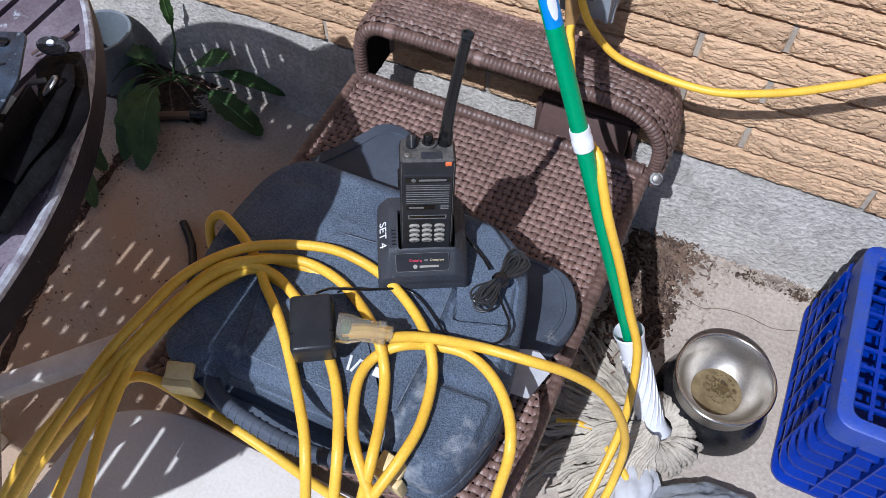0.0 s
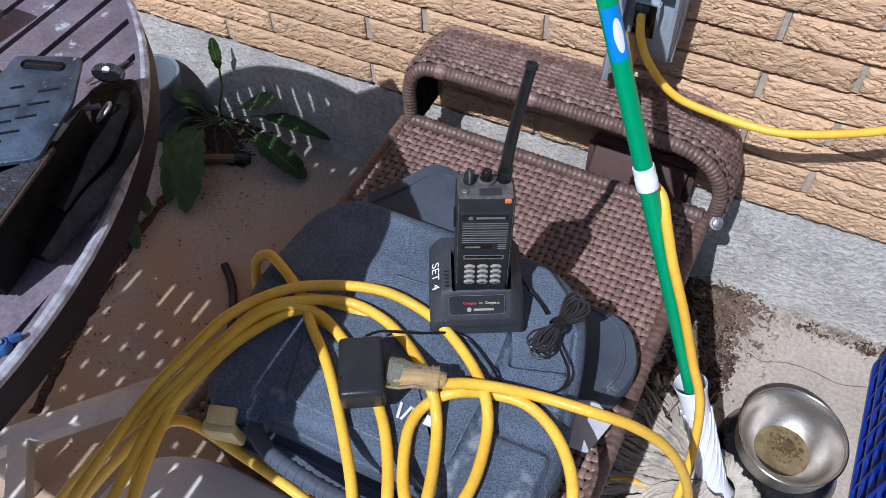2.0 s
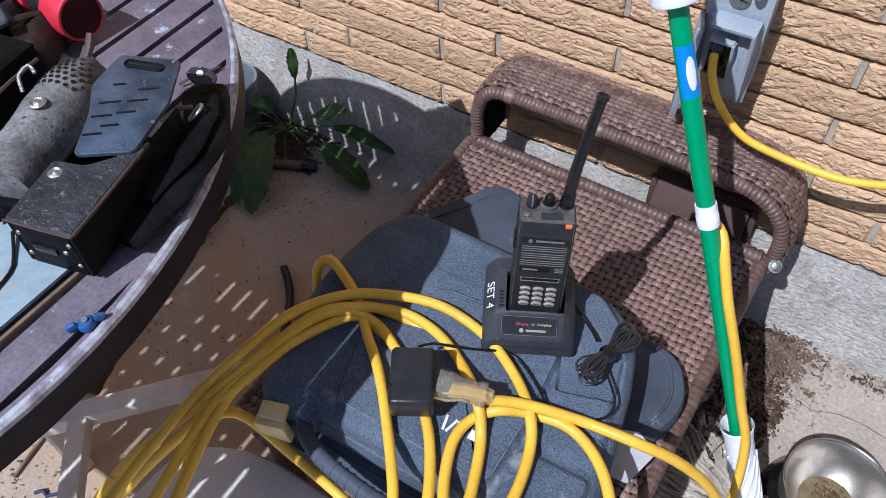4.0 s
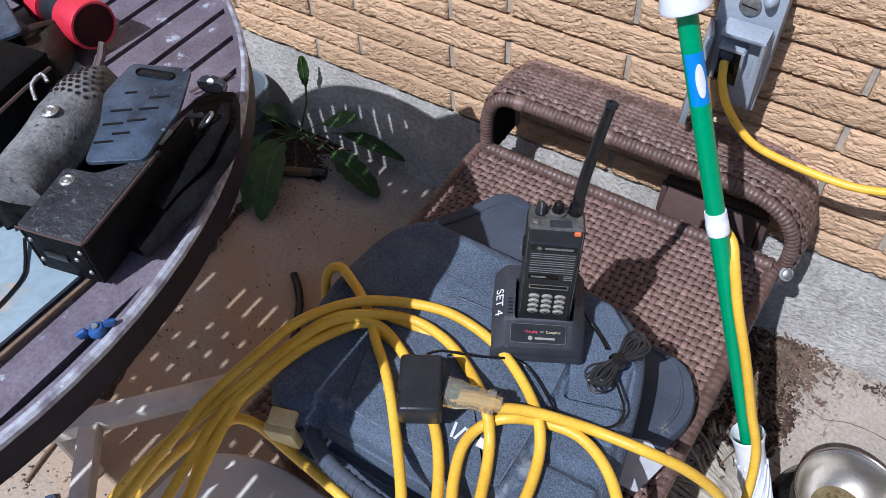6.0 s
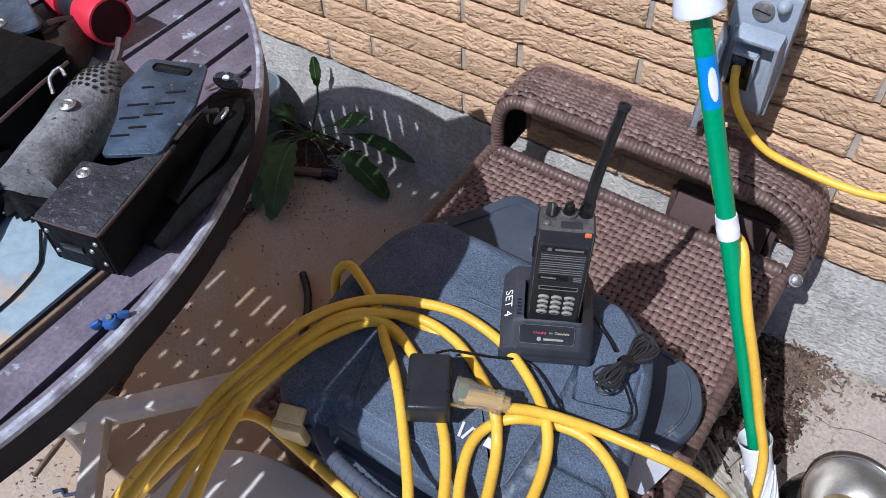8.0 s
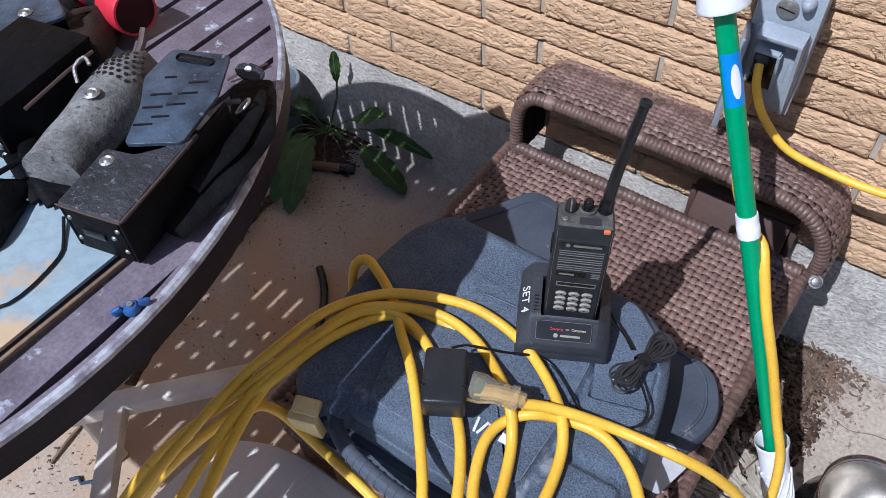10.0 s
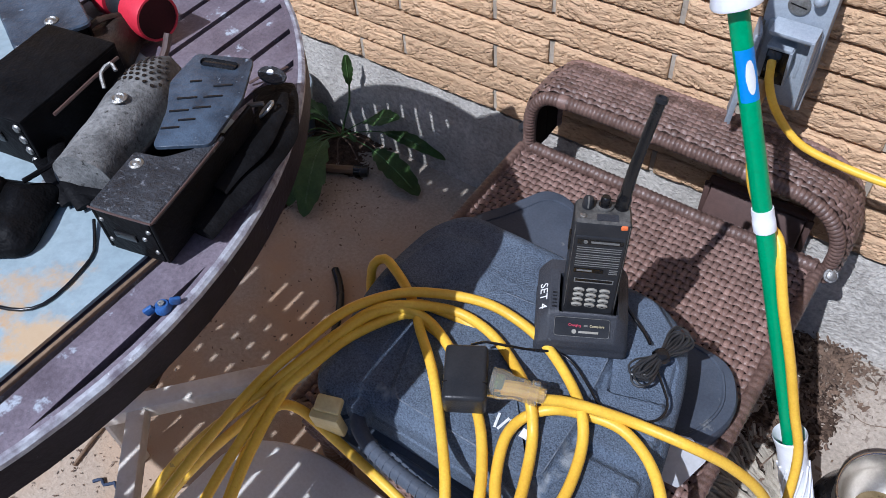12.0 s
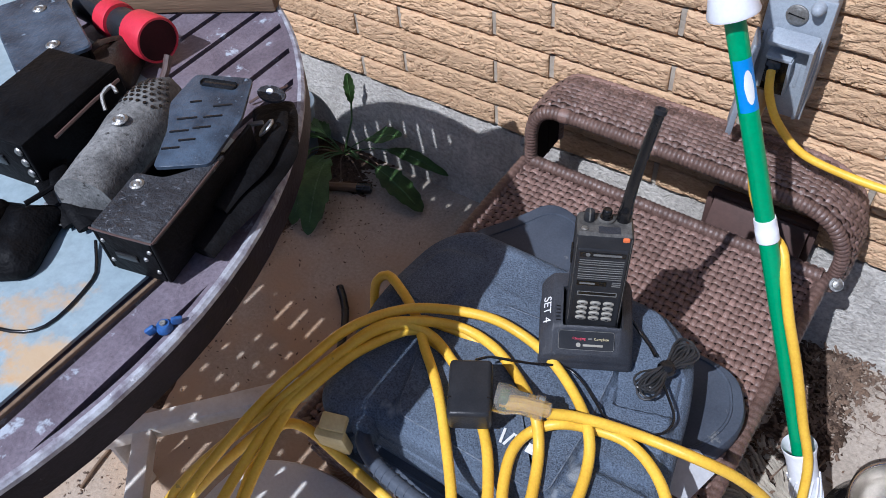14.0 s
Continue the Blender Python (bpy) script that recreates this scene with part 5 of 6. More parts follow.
# ---- leather cases and tools on the table ----
def snap(parent, m):
    o = part("snap", lathe([(0, 0), (0.0068, 0), (0.0068, 0.0010), (0.005, 0.0022), (0.0034, 0.0012), (0.002, 0.0026), (0, 0.0026)], 16, m), M_ZINC, parent, "brass snap fastener")
    return o


def holster(name, m, w, l, h, label, mats):
    """An open-topped leather box lying on its back."""
    t = thing(name, m, label, "leather case", "leather cases on the table")
    th = 0.004
    for sx in (-1, 1):
        part("side_panel", box(th, l, h, pose(sx * (w / 2 - th / 2), 0, 0), 0.0018, 3), mats[0], t)
    part("back_panel", box(w - 0.009, l - 0.002, th, pose(0, 0, 0), 0.0012), mats[0], t)
    part("end_panel", box(w - 0.0082, th, h - 0.001, pose(0, -l / 2 + th / 2, 0), 0.0012), mats[0], t)
    return t


Z0 = TZ + 0.006
# open case with a slotted blue-black tongue
ca = holster("radio_case", pose(0.4875, -0.730, Z0, 0, 0, 13), 0.056, 0.140, 0.044, "worn black leather radio case with a slotted flap, on the table", (M_LEATHER,))
part("face", prism(rounded([(-0.028, -0.070), (0.028, -0.070), (0.028, 0.030), (0.012, 0.006), (-0.004, -0.008), (-0.030, -0.010)], 0.004, 3), [(0, 0.0425), (0.0, 0.0455), (0.0015, 0.047)]), M_LEATHER_W, ca)
tongue = part("slotted_flap", prism(rounded([(-0.016, -0.004), (0.026, 0.012), (0.024, 0.066), (0.008, 0.112), (-0.044, 0.104), (-0.046, 0.066), (-0.029, 0.036)], 0.005, 3), [(0, 0), (0, 0.003), (0.001, 0.0035)], pose(0, 0, 0.0465, 3, 0, 0)), M_LEATHER_B, ca, "shiny blue-black flap")
for x, y, l in ((-0.024, 0.072, 0.010), (0.001, 0.074, 0.016), (0.000, 0.060, 0.016), (-0.020, 0.052, 0.017), (-0.002, 0.046, 0.015), (-0.018, 0.037, 0.016), (-0.006, 0.030, 0.014), (-0.014, 0.018, 0.015)):
    part("slot", box(l, 0.0022, 0.0018, pose(x, y, 0.0491 + y * 0.0524, 3, 0, 24), 0.0006), M_RUBBER, tongue)
part("buckle_slot", box(0.034, 0.008, 0.0022, pose(-0.016, 0.096, 0.0542, 3, 0, 4), 0.003), M_RUBBER, tongue)
snap(ca, pose(-0.019, -0.022, 0.0467) @ Matrix.Scale(0.85, 4))
for x, z in ((-0.021, 0.034), (-0.021, 0.012), (0.021, 0.034), (0.021, 0.012), (0.014, 0.024)):
    part("rivet", lathe([(0.0022, 0), (0.0015, 0.0011), (0, 0.0014)], 10, Matrix.Translation((x, -0.0702, z)) @ Matrix.Rotation(radians(90), 4, 'X')), M_ZINC, ca)
part("slit", box(0.020, 0.003, 0.007, pose(-0.004, -0.0702, 0.018), 0.001), M_RUBBER, ca)
part("edge_welt", tube(spline([(0.028, -0.070, 0.0455), (0.0288, -0.03, 0.046), (0.028, 0.02, 0.046)], 0.006), 0.0010, 6), M_VENT, ca, "brown rubbed edge")
part("edge_welt", tube(spline([(-0.028, -0.0705, 0.0455), (0.0, -0.0712, 0.0458), (0.028, -0.0705, 0.0455)], 0.006), 0.0009, 6), M_VENT, ca, "brown rubbed edge")
part("strap", box(0.008, 0.060, 0.003, pose(0.0365, 0.030, 0.002, 0, 20, -6), 0.001), M_LEATHER, ca)
part("strap", box(0.005, 0.045, 0.0025, pose(0.0318, 0.055, 0.016, 4, 60, -3), 0.001), M_LEATHER, ca)
part("buckle", box(0.014, 0.004, 0.003, pose(0.020, 0.084, 0.030, 20, 0, 30), 0.001), M_KEY, ca)
ring = part("ring", tube(spline([(0.026, 0.078, 0.024), (0.031, 0.083, 0.028), (0.032, 0.091, 0.030), (0.028, 0.094, 0.028), (0.024, 0.086, 0.024)], 0.003, True), 0.0014, 6, True), M_ZINC, ca)
part("tab", lathe([(0, 0), (0.0140, 0), (0.0145, 0.0012), (0.0135, 0.0024), (0, 0.0024)], 20, pose(0.008, 0.130, 0.024, 8, 10, 0) @ Matrix.Diagonal((0.95, 0.65, 1, 1))), M_LEATHER_W, ca)
part("tab_eyelet", lathe([(0, 0), (0.0034, 0), (0.0028, 0.0012), (0, 0.0012)], 12, pose(0.006, 0.131, 0.0268, 8, 10, 0)), M_INK, ca)

# perforated speaker case
cb = thing("speaker_case", pose(0.397, -0.708, Z0, 0, 0, 20) @ Matrix.Scale(1.05, 4), "dusty grey leather speaker case with punched holes", "leather case")
b = bmesh.new()
rows = []
for j in range(17):
    y = -0.070 + 0.140 * j / 16
    f = j / 16
    w = 0.0265 - 0.0015 * math.sin(f * 6) if f < 0.6 else 0.0265 - 0.014 * ((f - 0.6) / 0.4) ** 2
    hh = 0.040 + 0.004 * f if f < 0.7 else 0.0428 - 0.012 * ((f - 0.7) / 0.3) ** 2
    rows.append([b.verts.new((w * math.cos(a) + 0.0008 * noise.noise((a * 3, y * 60, 1)), y, 0.003 + hh * max(math.sin(a), 0) ** 0.6 + 0.0012 * noise.noise((a * 2, y * 40, 5)))) for a in [math.pi * i / 20 for i in range(21)]])
for p, q in zip(rows, rows[1:]):
    for i in range(20):
        b.faces.new((p[i], p[i + 1], q[i + 1], q[i]))
b.faces.new(rows[0])
b.faces.new(rows[-1])
part("shell", b, M_LEATHER_G, cb)
for j in range(7):
    for i in range(7):
        x, y = -0.0185 + 0.0058 * i + (0.0029 if j % 2 else 0), 0.022 + 0.0058 * j
        f = (y + 0.070) / 0.140
        w = 0.0265 if f < 0.6 else 0.0265 - 0.014 * ((f - 0.6) / 0.4) ** 2
        hh = 0.040 + 0.004 * f if f < 0.7 else 0.0428 - 0.012 * ((f - 0.7) / 0.3) ** 2
        if abs(x) < 0.88 * w:
            c = x / w
            z = 0.003 + hh * (1 - c * c) ** 0.3
            part("hole", lathe([(0, 0.0003), (0.0016, 0.0003), (0.0018, -0.0004)], 8, pose(x, y, z + 0.0006, 0, 55 * c * abs(c), 0)), M_RUBBER, cb)
snap(cb, pose(0.003, -0.004, 0.0455))
part("wire_loop", tube(spline([(-0.026, 0.016, 0.036), (-0.030, 0.024, 0.045), (-0.026, 0.034, 0.048), (-0.020, 0.030, 0.044)], 0.004), 0.0017, 6), M_ZINC, cb)
part("stub", tube([Vector((0.0, 0.060, 0.030)), Vector((0.001, 0.074, 0.038)), Vector((0.001, 0.083, 0.046))], 0.0035, 8), M_VENT, cb)
part("cuff", box(0.052, 0.012, 0.010, pose(0.004, -0.072, 0.002), 0.003), M_LEATHER, cb)

# big black case beside it
cc = holster("radio_case", pose(0.311, -0.726, Z0, 0, 0, 9), 0.080, 0.115, 0.050, "black leather radio case with a riveted end, on the table", (M_LEATHER,))
part("face", box(0.0805, 0.1155, 0.004, pose(0, 0, 0.0485), 0.0015), M_LEATHER, cc)
for k in range(4):
    for sgn in (-1, 1):
        part("rivet", lathe([(0.0042, 0), (0.0034, 0.0016), (0, 0.0024)], 12, Matrix.Translation((sgn * 0.032, -0.0576, 0.007 + 0.012 * k)) @ Matrix.Rotation(radians(90), 4, 'X')), M_ZINC, cc)
part("slit", box(0.014, 0.003, 0.012, pose(0, -0.0576, 0.02), 0.001), M_RUBBER, cc)
part("side_rod", tube([Vector((0.0445, -0.03, 0.040)), Vector((0.0440, 0.02, 0.042)), Vector((0.043, 0.052, 0.041))], 0.0017, 6), M_VENT, cc)
# flap case further back
cd = holster("radio_case", pose(0.212, -0.653, Z0, 0, 0, 66), 0.066, 0.130, 0.042, "grey-black leather case with a snapped flap", (M_LEATHER,))
fl = part("flap", prism(rounded([(-0.036, -0.068), (0.035, -0.068), (0.036, 0.065), (-0.036, 0.065)], 0.008, 3), [(0, 0.0425), (0, 0.0455), (0.0015, 0.047)]), M_LEATHER_B, cd, "blue-black flap")
snap(cd, pose(0.004, -0.044, 0.0468))
snap(cd, pose(0.008, 0.030, 0.0468))
blob = thing("black_pouch", pose(0.360, -0.852, Z0, 0, 0, 32), "crumpled black leather pouch on the steel sheet", "pouch")
part("body", relief(rounded([(-0.070, -0.040), (0.066, -0.036), (0.070, 0.038), (-0.066, 0.042)], 0.016, 4), lambda P, d: 0.026 - 0.016 * np.clip(1 - d / 0.022, 0, 1) ** 2 + 0.0020 * np.sin(P[:, 0] * 120 + 2) * np.sin(P[:, 1] * 150), [(0, 0.004), (0.003, 0.0)], 120, 30), M_LEATHER, blob)
part("flap", relief(rounded([(-0.060, -0.038), (0.030, -0.034), (0.034, 0.030), (-0.058, 0.036)], 0.012, 4), lambda P, d: 0.0305 - 0.006 * np.clip(1 - d / 0.008, 0, 1) ** 2 + 0.0015 * np.sin(P[:, 0] * 90), [(0, 0.022)], 90, 24), M_LEATHER, blob)
part("strap", tube(spline([(0.05, 0.02, 0.03), (0.08, 0.05, 0.03), (0.11, 0.06, 0.02), (0.13, 0.05, 0.006)], 0.006), 0.0022, 6), M_LEATHER, blob)
# folded strap between the slotted case and the rim
strap = thing("leather_strap", pose(0.508, -0.675, Z0), "folded black leather strap lying beside the radio case", "strap")
for pts, r in (([(-0.046, 0.074, 0.008), (-0.014, 0.046, 0.010), (0.008, 0.010, 0.010), (0.014, -0.040, 0.008), (0.017, -0.085, 0.006)], 0.019), ([(-0.030, 0.058, 0.018), (-0.010, 0.034, 0.020), (0.002, 0.000, 0.019), (0.005, -0.050, 0.015)], 0.014)):
    part("strap_fold", tube(spline(pts, 0.006), lambda i, r=r: r + 0.0010 * math.sin(i * 0.7), 14, flat=0.26), M_LEATHER, strap)
pouch = thing("tool_pouch", pose(0.278, -0.636, Z0, 0, 0, 30), "dark brown leather pouch behind the flashlight", "pouch")
part("body", relief(rounded([(-0.030, -0.034), (0.030, -0.034), (0.026, 0.034), (-0.026, 0.034)], 0.010, 4), lambda P, d: 0.030 - 0.018 * np.clip(1 - d / 0.018, 0, 1) ** 2 + 0.0015 * np.sin(P[:, 0] * 190) * np.sin(P[:, 1] * 140), [(0, 0.004), (0.002, 0.0)], 90, 26), M_BROWN, pouch)
part("strap", tube(spline([(-0.020, -0.030, 0.026), (-0.004, 0.0, 0.036), (0.014, 0.030, 0.026)], 0.006), 0.005, 8, flat=0.4), M_BROWN, pouch)
clip = thing("belt_clip", pose(0.392, -0.792, Z0, 0, 0, 20), "small bent steel belt clip between the leather cases", "clip")
part("plate", box(0.024, 0.012, 0.0016, pose(0, 0, 0.006, 14, 8, 0), 0.0006), M_ZINC, clip)
part("tongue", box(0.010, 0.016, 0.0014, pose(0.009, -0.008, 0.004, -22, 0, 12), 0.0005), M_ZINC, clip)
band = thing("leather_strap", pose(0.405, -0.770, Z0), "narrow black leather strap curling between the cases", "strap")
for pts in ([(-0.060, 0.020, 0.012), (-0.030, 0.000, 0.016), (0.000, -0.012, 0.012), (0.026, -0.020, 0.006)], [(-0.052, -0.004, 0.008), (-0.020, -0.014, 0.012), (0.012, -0.024, 0.006)]):
    part("strap_fold", tube(spline(pts, 0.006), 0.0075, 10, flat=0.35), M_LEATHER, band)
# flashlight
fl_m = Matrix.Translation((0.296, -0.592, Z0 + 0.024)) @ rot_to((0, 0, 1), (0.98, -0.10, 0.06)) @ Matrix.Scale(0.84, 4)
fla = thing("flashlight", fl_m, "red and black plastic flashlight lying on the table", "flashlight")
part("head", lathe([(0.018, -0.034), (0.0265, -0.026), (0.028, -0.004), (0.028, 0.010), (0.0270, 0.0135), (0.0246, 0.0138), (0.0240, 0.010)], 32), M_RED, fla)
part("lens", lathe([(0, 0.0112), (0.014, 0.0118), (0.0242, 0.0126), (0.0242, 0.0100)], 28), M_LENS, fla)
part("neck", lathe([(0.0185, -0.068), (0.0200, -0.064), (0.0200, -0.034), (0.0185, -0.030)], 24), M_BLACK, fla)
part("ring", lathe([(0.0180, -0.092), (0.0238, -0.090), (0.0245, -0.070), (0.0235, -0.066), (0.0180, -0.065)], 28), M_RED, fla)
part("barrel", lathe([(0, -0.15), (0.018, -0.148), (0.019, -0.078), (0, -0.076)], 24), M_BLACK, fla)
part("switch", box(0.012, 0.010, 0.016, pose(0.020, 0.006, -0.036), 0.002), M_RED, fla)
solo("wood_board", box(0.28, 0.11, 0.024, None, 0.002), M_WOOD, "weathered wooden board lying on the table", "board", m=pose(0.190, -0.4865, TZ + 0.001, 0, 0, 29))
solo("wire_tuft", tube(spline([(0.425, -0.598, 0.725), (0.433, -0.585, 0.729), (0.438, -0.572, 0.727), (0.440, -0.560, 0.725)], 0.004), 0.0013, 5), M_VENT, "short bent copper-coloured wires on the table edge", "wire")

# ---- white frame and panel under the table ----
frm = thing("white_metal_frame", pose(0.22, -0.78, 0), "white painted square-tube metal frame with chipped paint", "frame")
def beam(name, a, c, w, h):
    a, c = Vector(a), Vector(c)
    d = c - a
    m = Matrix.Translation(a - Vector((0.22, -0.78, 0))) @ rot_to((1, 0, 0), d.normalized())
    return part(name, box(d.length, w, h, m @ pose(d.length / 2, 0, -h / 2), 0.003), M_WPAINT, frm)


beam("cross_bar", (0.135, -0.835, 0.15), (0.400, -0.545, 0.15), 0.030, 0.030)
beam("side_bar", (0.185, -0.784, 0.149), (0.330, -0.945, 0.149), 0.028, 0.028)
for x, y in ((0.15, -0.819), (0.385, -0.562), (0.322, -0.936)):
    beam("leg", (x, y, 0.0), (x, y, 0.14), 0.024, 0.024)
pnl = thing("enamel_box", pose(0.585, -0.865, 0), "cream enamelled metal box with rust freckles in front of the stool", "box")
P_OUT = rounded([(-0.215, 0.120), (-0.120, 0.165), (0.17, 0.158), (0.215, 0.10), (0.20, -0.16), (-0.235, -0.16)], [0.05, 0.05, 0.02, 0.03, 0.02, 0.04], 6)
part("body", prism(P_OUT, [(0.004, 0), (0.002, 0.005), (0.002, 0.17)]), M_PANEL, pnl)
part("top", prism(P_OUT, [(0.001, 0.171), (0, 0.174), (0, 0.192), (0.004, 0.198), (0.012, 0.200)]), M_PANEL, pnl)

# ---- weeds ----
weed = thing("weed", pose(-0.061, -0.045, 0), "green broad-leaved weed growing at the foot of the wall", "plant")
LN = [0]


def leaf(base, tip, sag, width, stalk=0.22, lobes=5):
    """A lobed blade on a thin stalk."""
    base, tip = Vector(base), Vector(tip)
    d = tip - base
    side = d.cross(Vector((0, 0, 1)))
    side = side.normalized() if side.length > 1e-5 else Vector((1, 0, 0))
    if abs(d.normalized().z) > 0.85:
        side = Vector((0.68, 0.73, 0))
    upv = side.cross(d.normalized())
    b = bmesh.new()
    L, R, C = [], [], []
    n = 44
    for i in range(n + 1):
        t = i / n
        p = base + d * t + Vector((0, 0, sag * math.sin(math.pi * t)))
        k = max(0.0, (t - stalk) / (1 - stalk))
        w = 0.0016 if t < stalk else width * (math.sin(math.pi * min(1, k ** 1.15)) ** 0.55) * (0.86 + 0.14 * (2 * ((k * lobes + 0.3 * math.sin(LN[0])) % 1.0) - 1) * (1 - 0.5 * k)) + 0.0016
        cup = upv * (w * 0.12)
        wav = upv * (0.25 * w * math.sin(9 * t + LN[0]))
        C.append(b.verts.new(p))
        L.append(b.verts.new(p - side * w + cup + wav))
        R.append(b.verts.new(p + side * w + cup - wav))
    for i in range(n):
        b.faces.new((L[i], C[i], C[i + 1], L[i + 1]))
        b.faces.new((C[i], R[i], R[i + 1], C[i + 1]))
    bmesh.ops.solidify(b, geom=b.faces[:], thickness=0.0006)
    LN[0] += 1
    lf = part("leaf", b, M_LEAF, weed)
    part("midrib", tube([base + d * (i / 12) + Vector((0, 0, sag * math.sin(math.pi * i / 12) + 0.0006)) for i in range(12)], 0.0014, 5), M_LEAF, lf)


for base, tip, sag, w, st_ in (((0.046, 0.010, 0.160), (0.050, 0.010, 0.240), 0.0, 0.011, 0.05), ((0, 0, 0.01), (0.172, 0.008, 0.128), 0.020, 0.024, 0.36), ((0, 0, 0.01), (0.268, 0.028, 0.045), 0.040, 0.017, 0.45),
                               ((0, 0, 0.01), (0.258, -0.058, 0.010), 0.035, 0.031, 0.46), ((0, 0, 0.01), (0.095, -0.232, 0.012), 0.065, 0.034, 0.30), ((0, 0, 0.01), (0.048, -0.226, 0.012), 0.060, 0.032, 0.34),
                               ((0, 0, 0.01), (0.020, -0.165, 0.018), 0.050, 0.022, 0.40), ((0, 0, 0.01), (-0.090, 0.000, 0.060), 0.02, 0.024, 0.35), ((0, 0, 0.01), (-0.085, -0.080, 0.040), 0.05, 0.016, 0.40),
                               ((0, 0, 0.01), (-0.040, -0.125, 0.020), 0.05, 0.014, 0.55), ((0, 0, 0.01), (0.075, -0.030, 0.050), 0.02, 0.006, 0.70), ((0, 0, 0.01), (-0.065, -0.040, 0.110), 0.02, 0.018, 0.40)):
    leaf(base, tip, sag, w, st_)
for tip in ((0.11, 0.006, 0.012), (-0.07, -0.06, 0.015), (0.055, -0.075, 0.010), (-0.03, -0.10, 0.012), (0.09, -0.045, 0.010)):
    part("dry_stalk", tube(spline([(0, 0, 0.008), (tip[0] * 0.5, tip[1] * 0.5, 0.030), tip], 0.012), 0.0016, 5), M_DEAD, weed, "dry brown stalk")
part("stem", tube(spline([(0, 0, 0), (0.022, 0.006, 0.07), (0.037, 0.010, 0.115), (0.046, 0.010, 0.165)], 0.01), 0.0022, 6), M_LEAF, weed)
weed2 = thing("weed", pose(-0.115, -0.285, 0), "small green weed under the table edge", "plant")
weed, LN[0] = weed2, 20
for base, tip, sag, w in (((0, 0, 0), (0.10, -0.03, 0.03), 0.05, 0.02), ((0, 0, 0), (0.06, 0.06, 0.16), 0.03, 0.018), ((0, 0, 0), (-0.03, 0.04, 0.22), 0.02, 0.018), ((0, 0, 0), (0.12, -0.10, 0.01), 0.03, 0.018)):
    leaf(base, tip, sag, w)

pot = thing("plant_pot", pose(-0.166, -0.082, 0) @ Matrix.Scale(0.86, 4), "grey-blue plastic bucket beside the weed, coloured dark as if in shade", "bucket")
part("wall", lathe([(0, 0), (0.055, 0), (0.070, 0.15), (0.074, 0.152), (0.073, 0.158), (0.066, 0.157), (0.052, 0.005), (0, 0.005)], 28), M_BUCKET_SHADE, pot)
brush = thing("old_chisel", Matrix.Translation((-0.034, -0.150, 0.012)) @ rot_to((1, 0, 0), (0.90, 0.43, 0.0)), "weathered wooden tool handle with a dark end, on the slab", "tool handle")
part("handle", tube([Vector((0, 0, 0)), Vector((0.03, 0, 0)), Vector((0.080, 0, 0))], 0.0095, 8), M_WOOD, brush)
part("end_cap", tube([Vector((0.078, 0, 0)), Vector((0.088, 0, 0)), Vector((0.108, 0, 0))], 0.0115, 10), M_RUBBER, brush)
cord("rubber_hose", [(0.176, -0.348, 0.012), (0.203, -0.369, 0.011), (0.226, -0.393, 0.010), (0.246, -0.422, 0.010), (0.272, -0.470, 0.010), (0.300, -0.540, 0.010)], 0.0075, M_RUBBER, "cut end of a black rubber hose on the slab", "hose")
cord("blue_string", [(0.118, -0.890, 0.003), (0.128, -0.880, 0.005), (0.138, -0.884, 0.003), (0.150, -0.872, 0.004), (0.158, -0.876, 0.003), (0.172, -0.862, 0.004)], 0.0028, M_STRING, "frayed blue string on the dirt", "string")
cord("twig", [(0.070, -0.890, 0.004), (0.062, -0.850, 0.006), (0.055, -0.812, 0.004)], 0.0028, M_WOOD, "dry twig on the dirt", "twig")


# ---- litter ----
def flakes(spots, count, size, seed, zmax=0.008):
    rnd = random.Random(seed)
    V, F = [], []
    for k in range(count):
        cx, cy, sx, sy = spots[k % len(spots)]
        c = Vector((rnd.gauss(cx, sx), min(rnd.gauss(cy, sy), -0.006), rnd.uniform(0.001, zmax)))
        s = rnd.uniform(*size)
        m = Matrix.Translation(c) @ Euler((rnd.uniform(-0.7, 0.7), rnd.uniform(-0.7, 0.7), rnd.uniform(0, 6.3))).to_matrix().to_4x4()
        i = len(V)
        for x, y, z in ((-s, 0, 0), (-0.3 * s, -0.42 * s, 0.2 * s), (0.6 * s, -0.3 * s, 0.05 * s), (s, 0.05 * s, 0.2 * s), (0.3 * s, 0.45 * s, -0.05 * s), (-0.5 * s, 0.3 * s, 0.15 * s)):
            p = m @ Vector((x, y, z))
            V.append((p.x, p.y, max(0.0012, p.z)))
        F.append(tuple(range(i, i + 6)))
    me = bpy.data.meshes.new("litter")
    me.from_pydata(V, [], F)
    return me


def litter(name, me, material, label):
    me.materials.append(material)
    o = new(name, me)
    return tagged(o, label, "litter", "", "stuff")


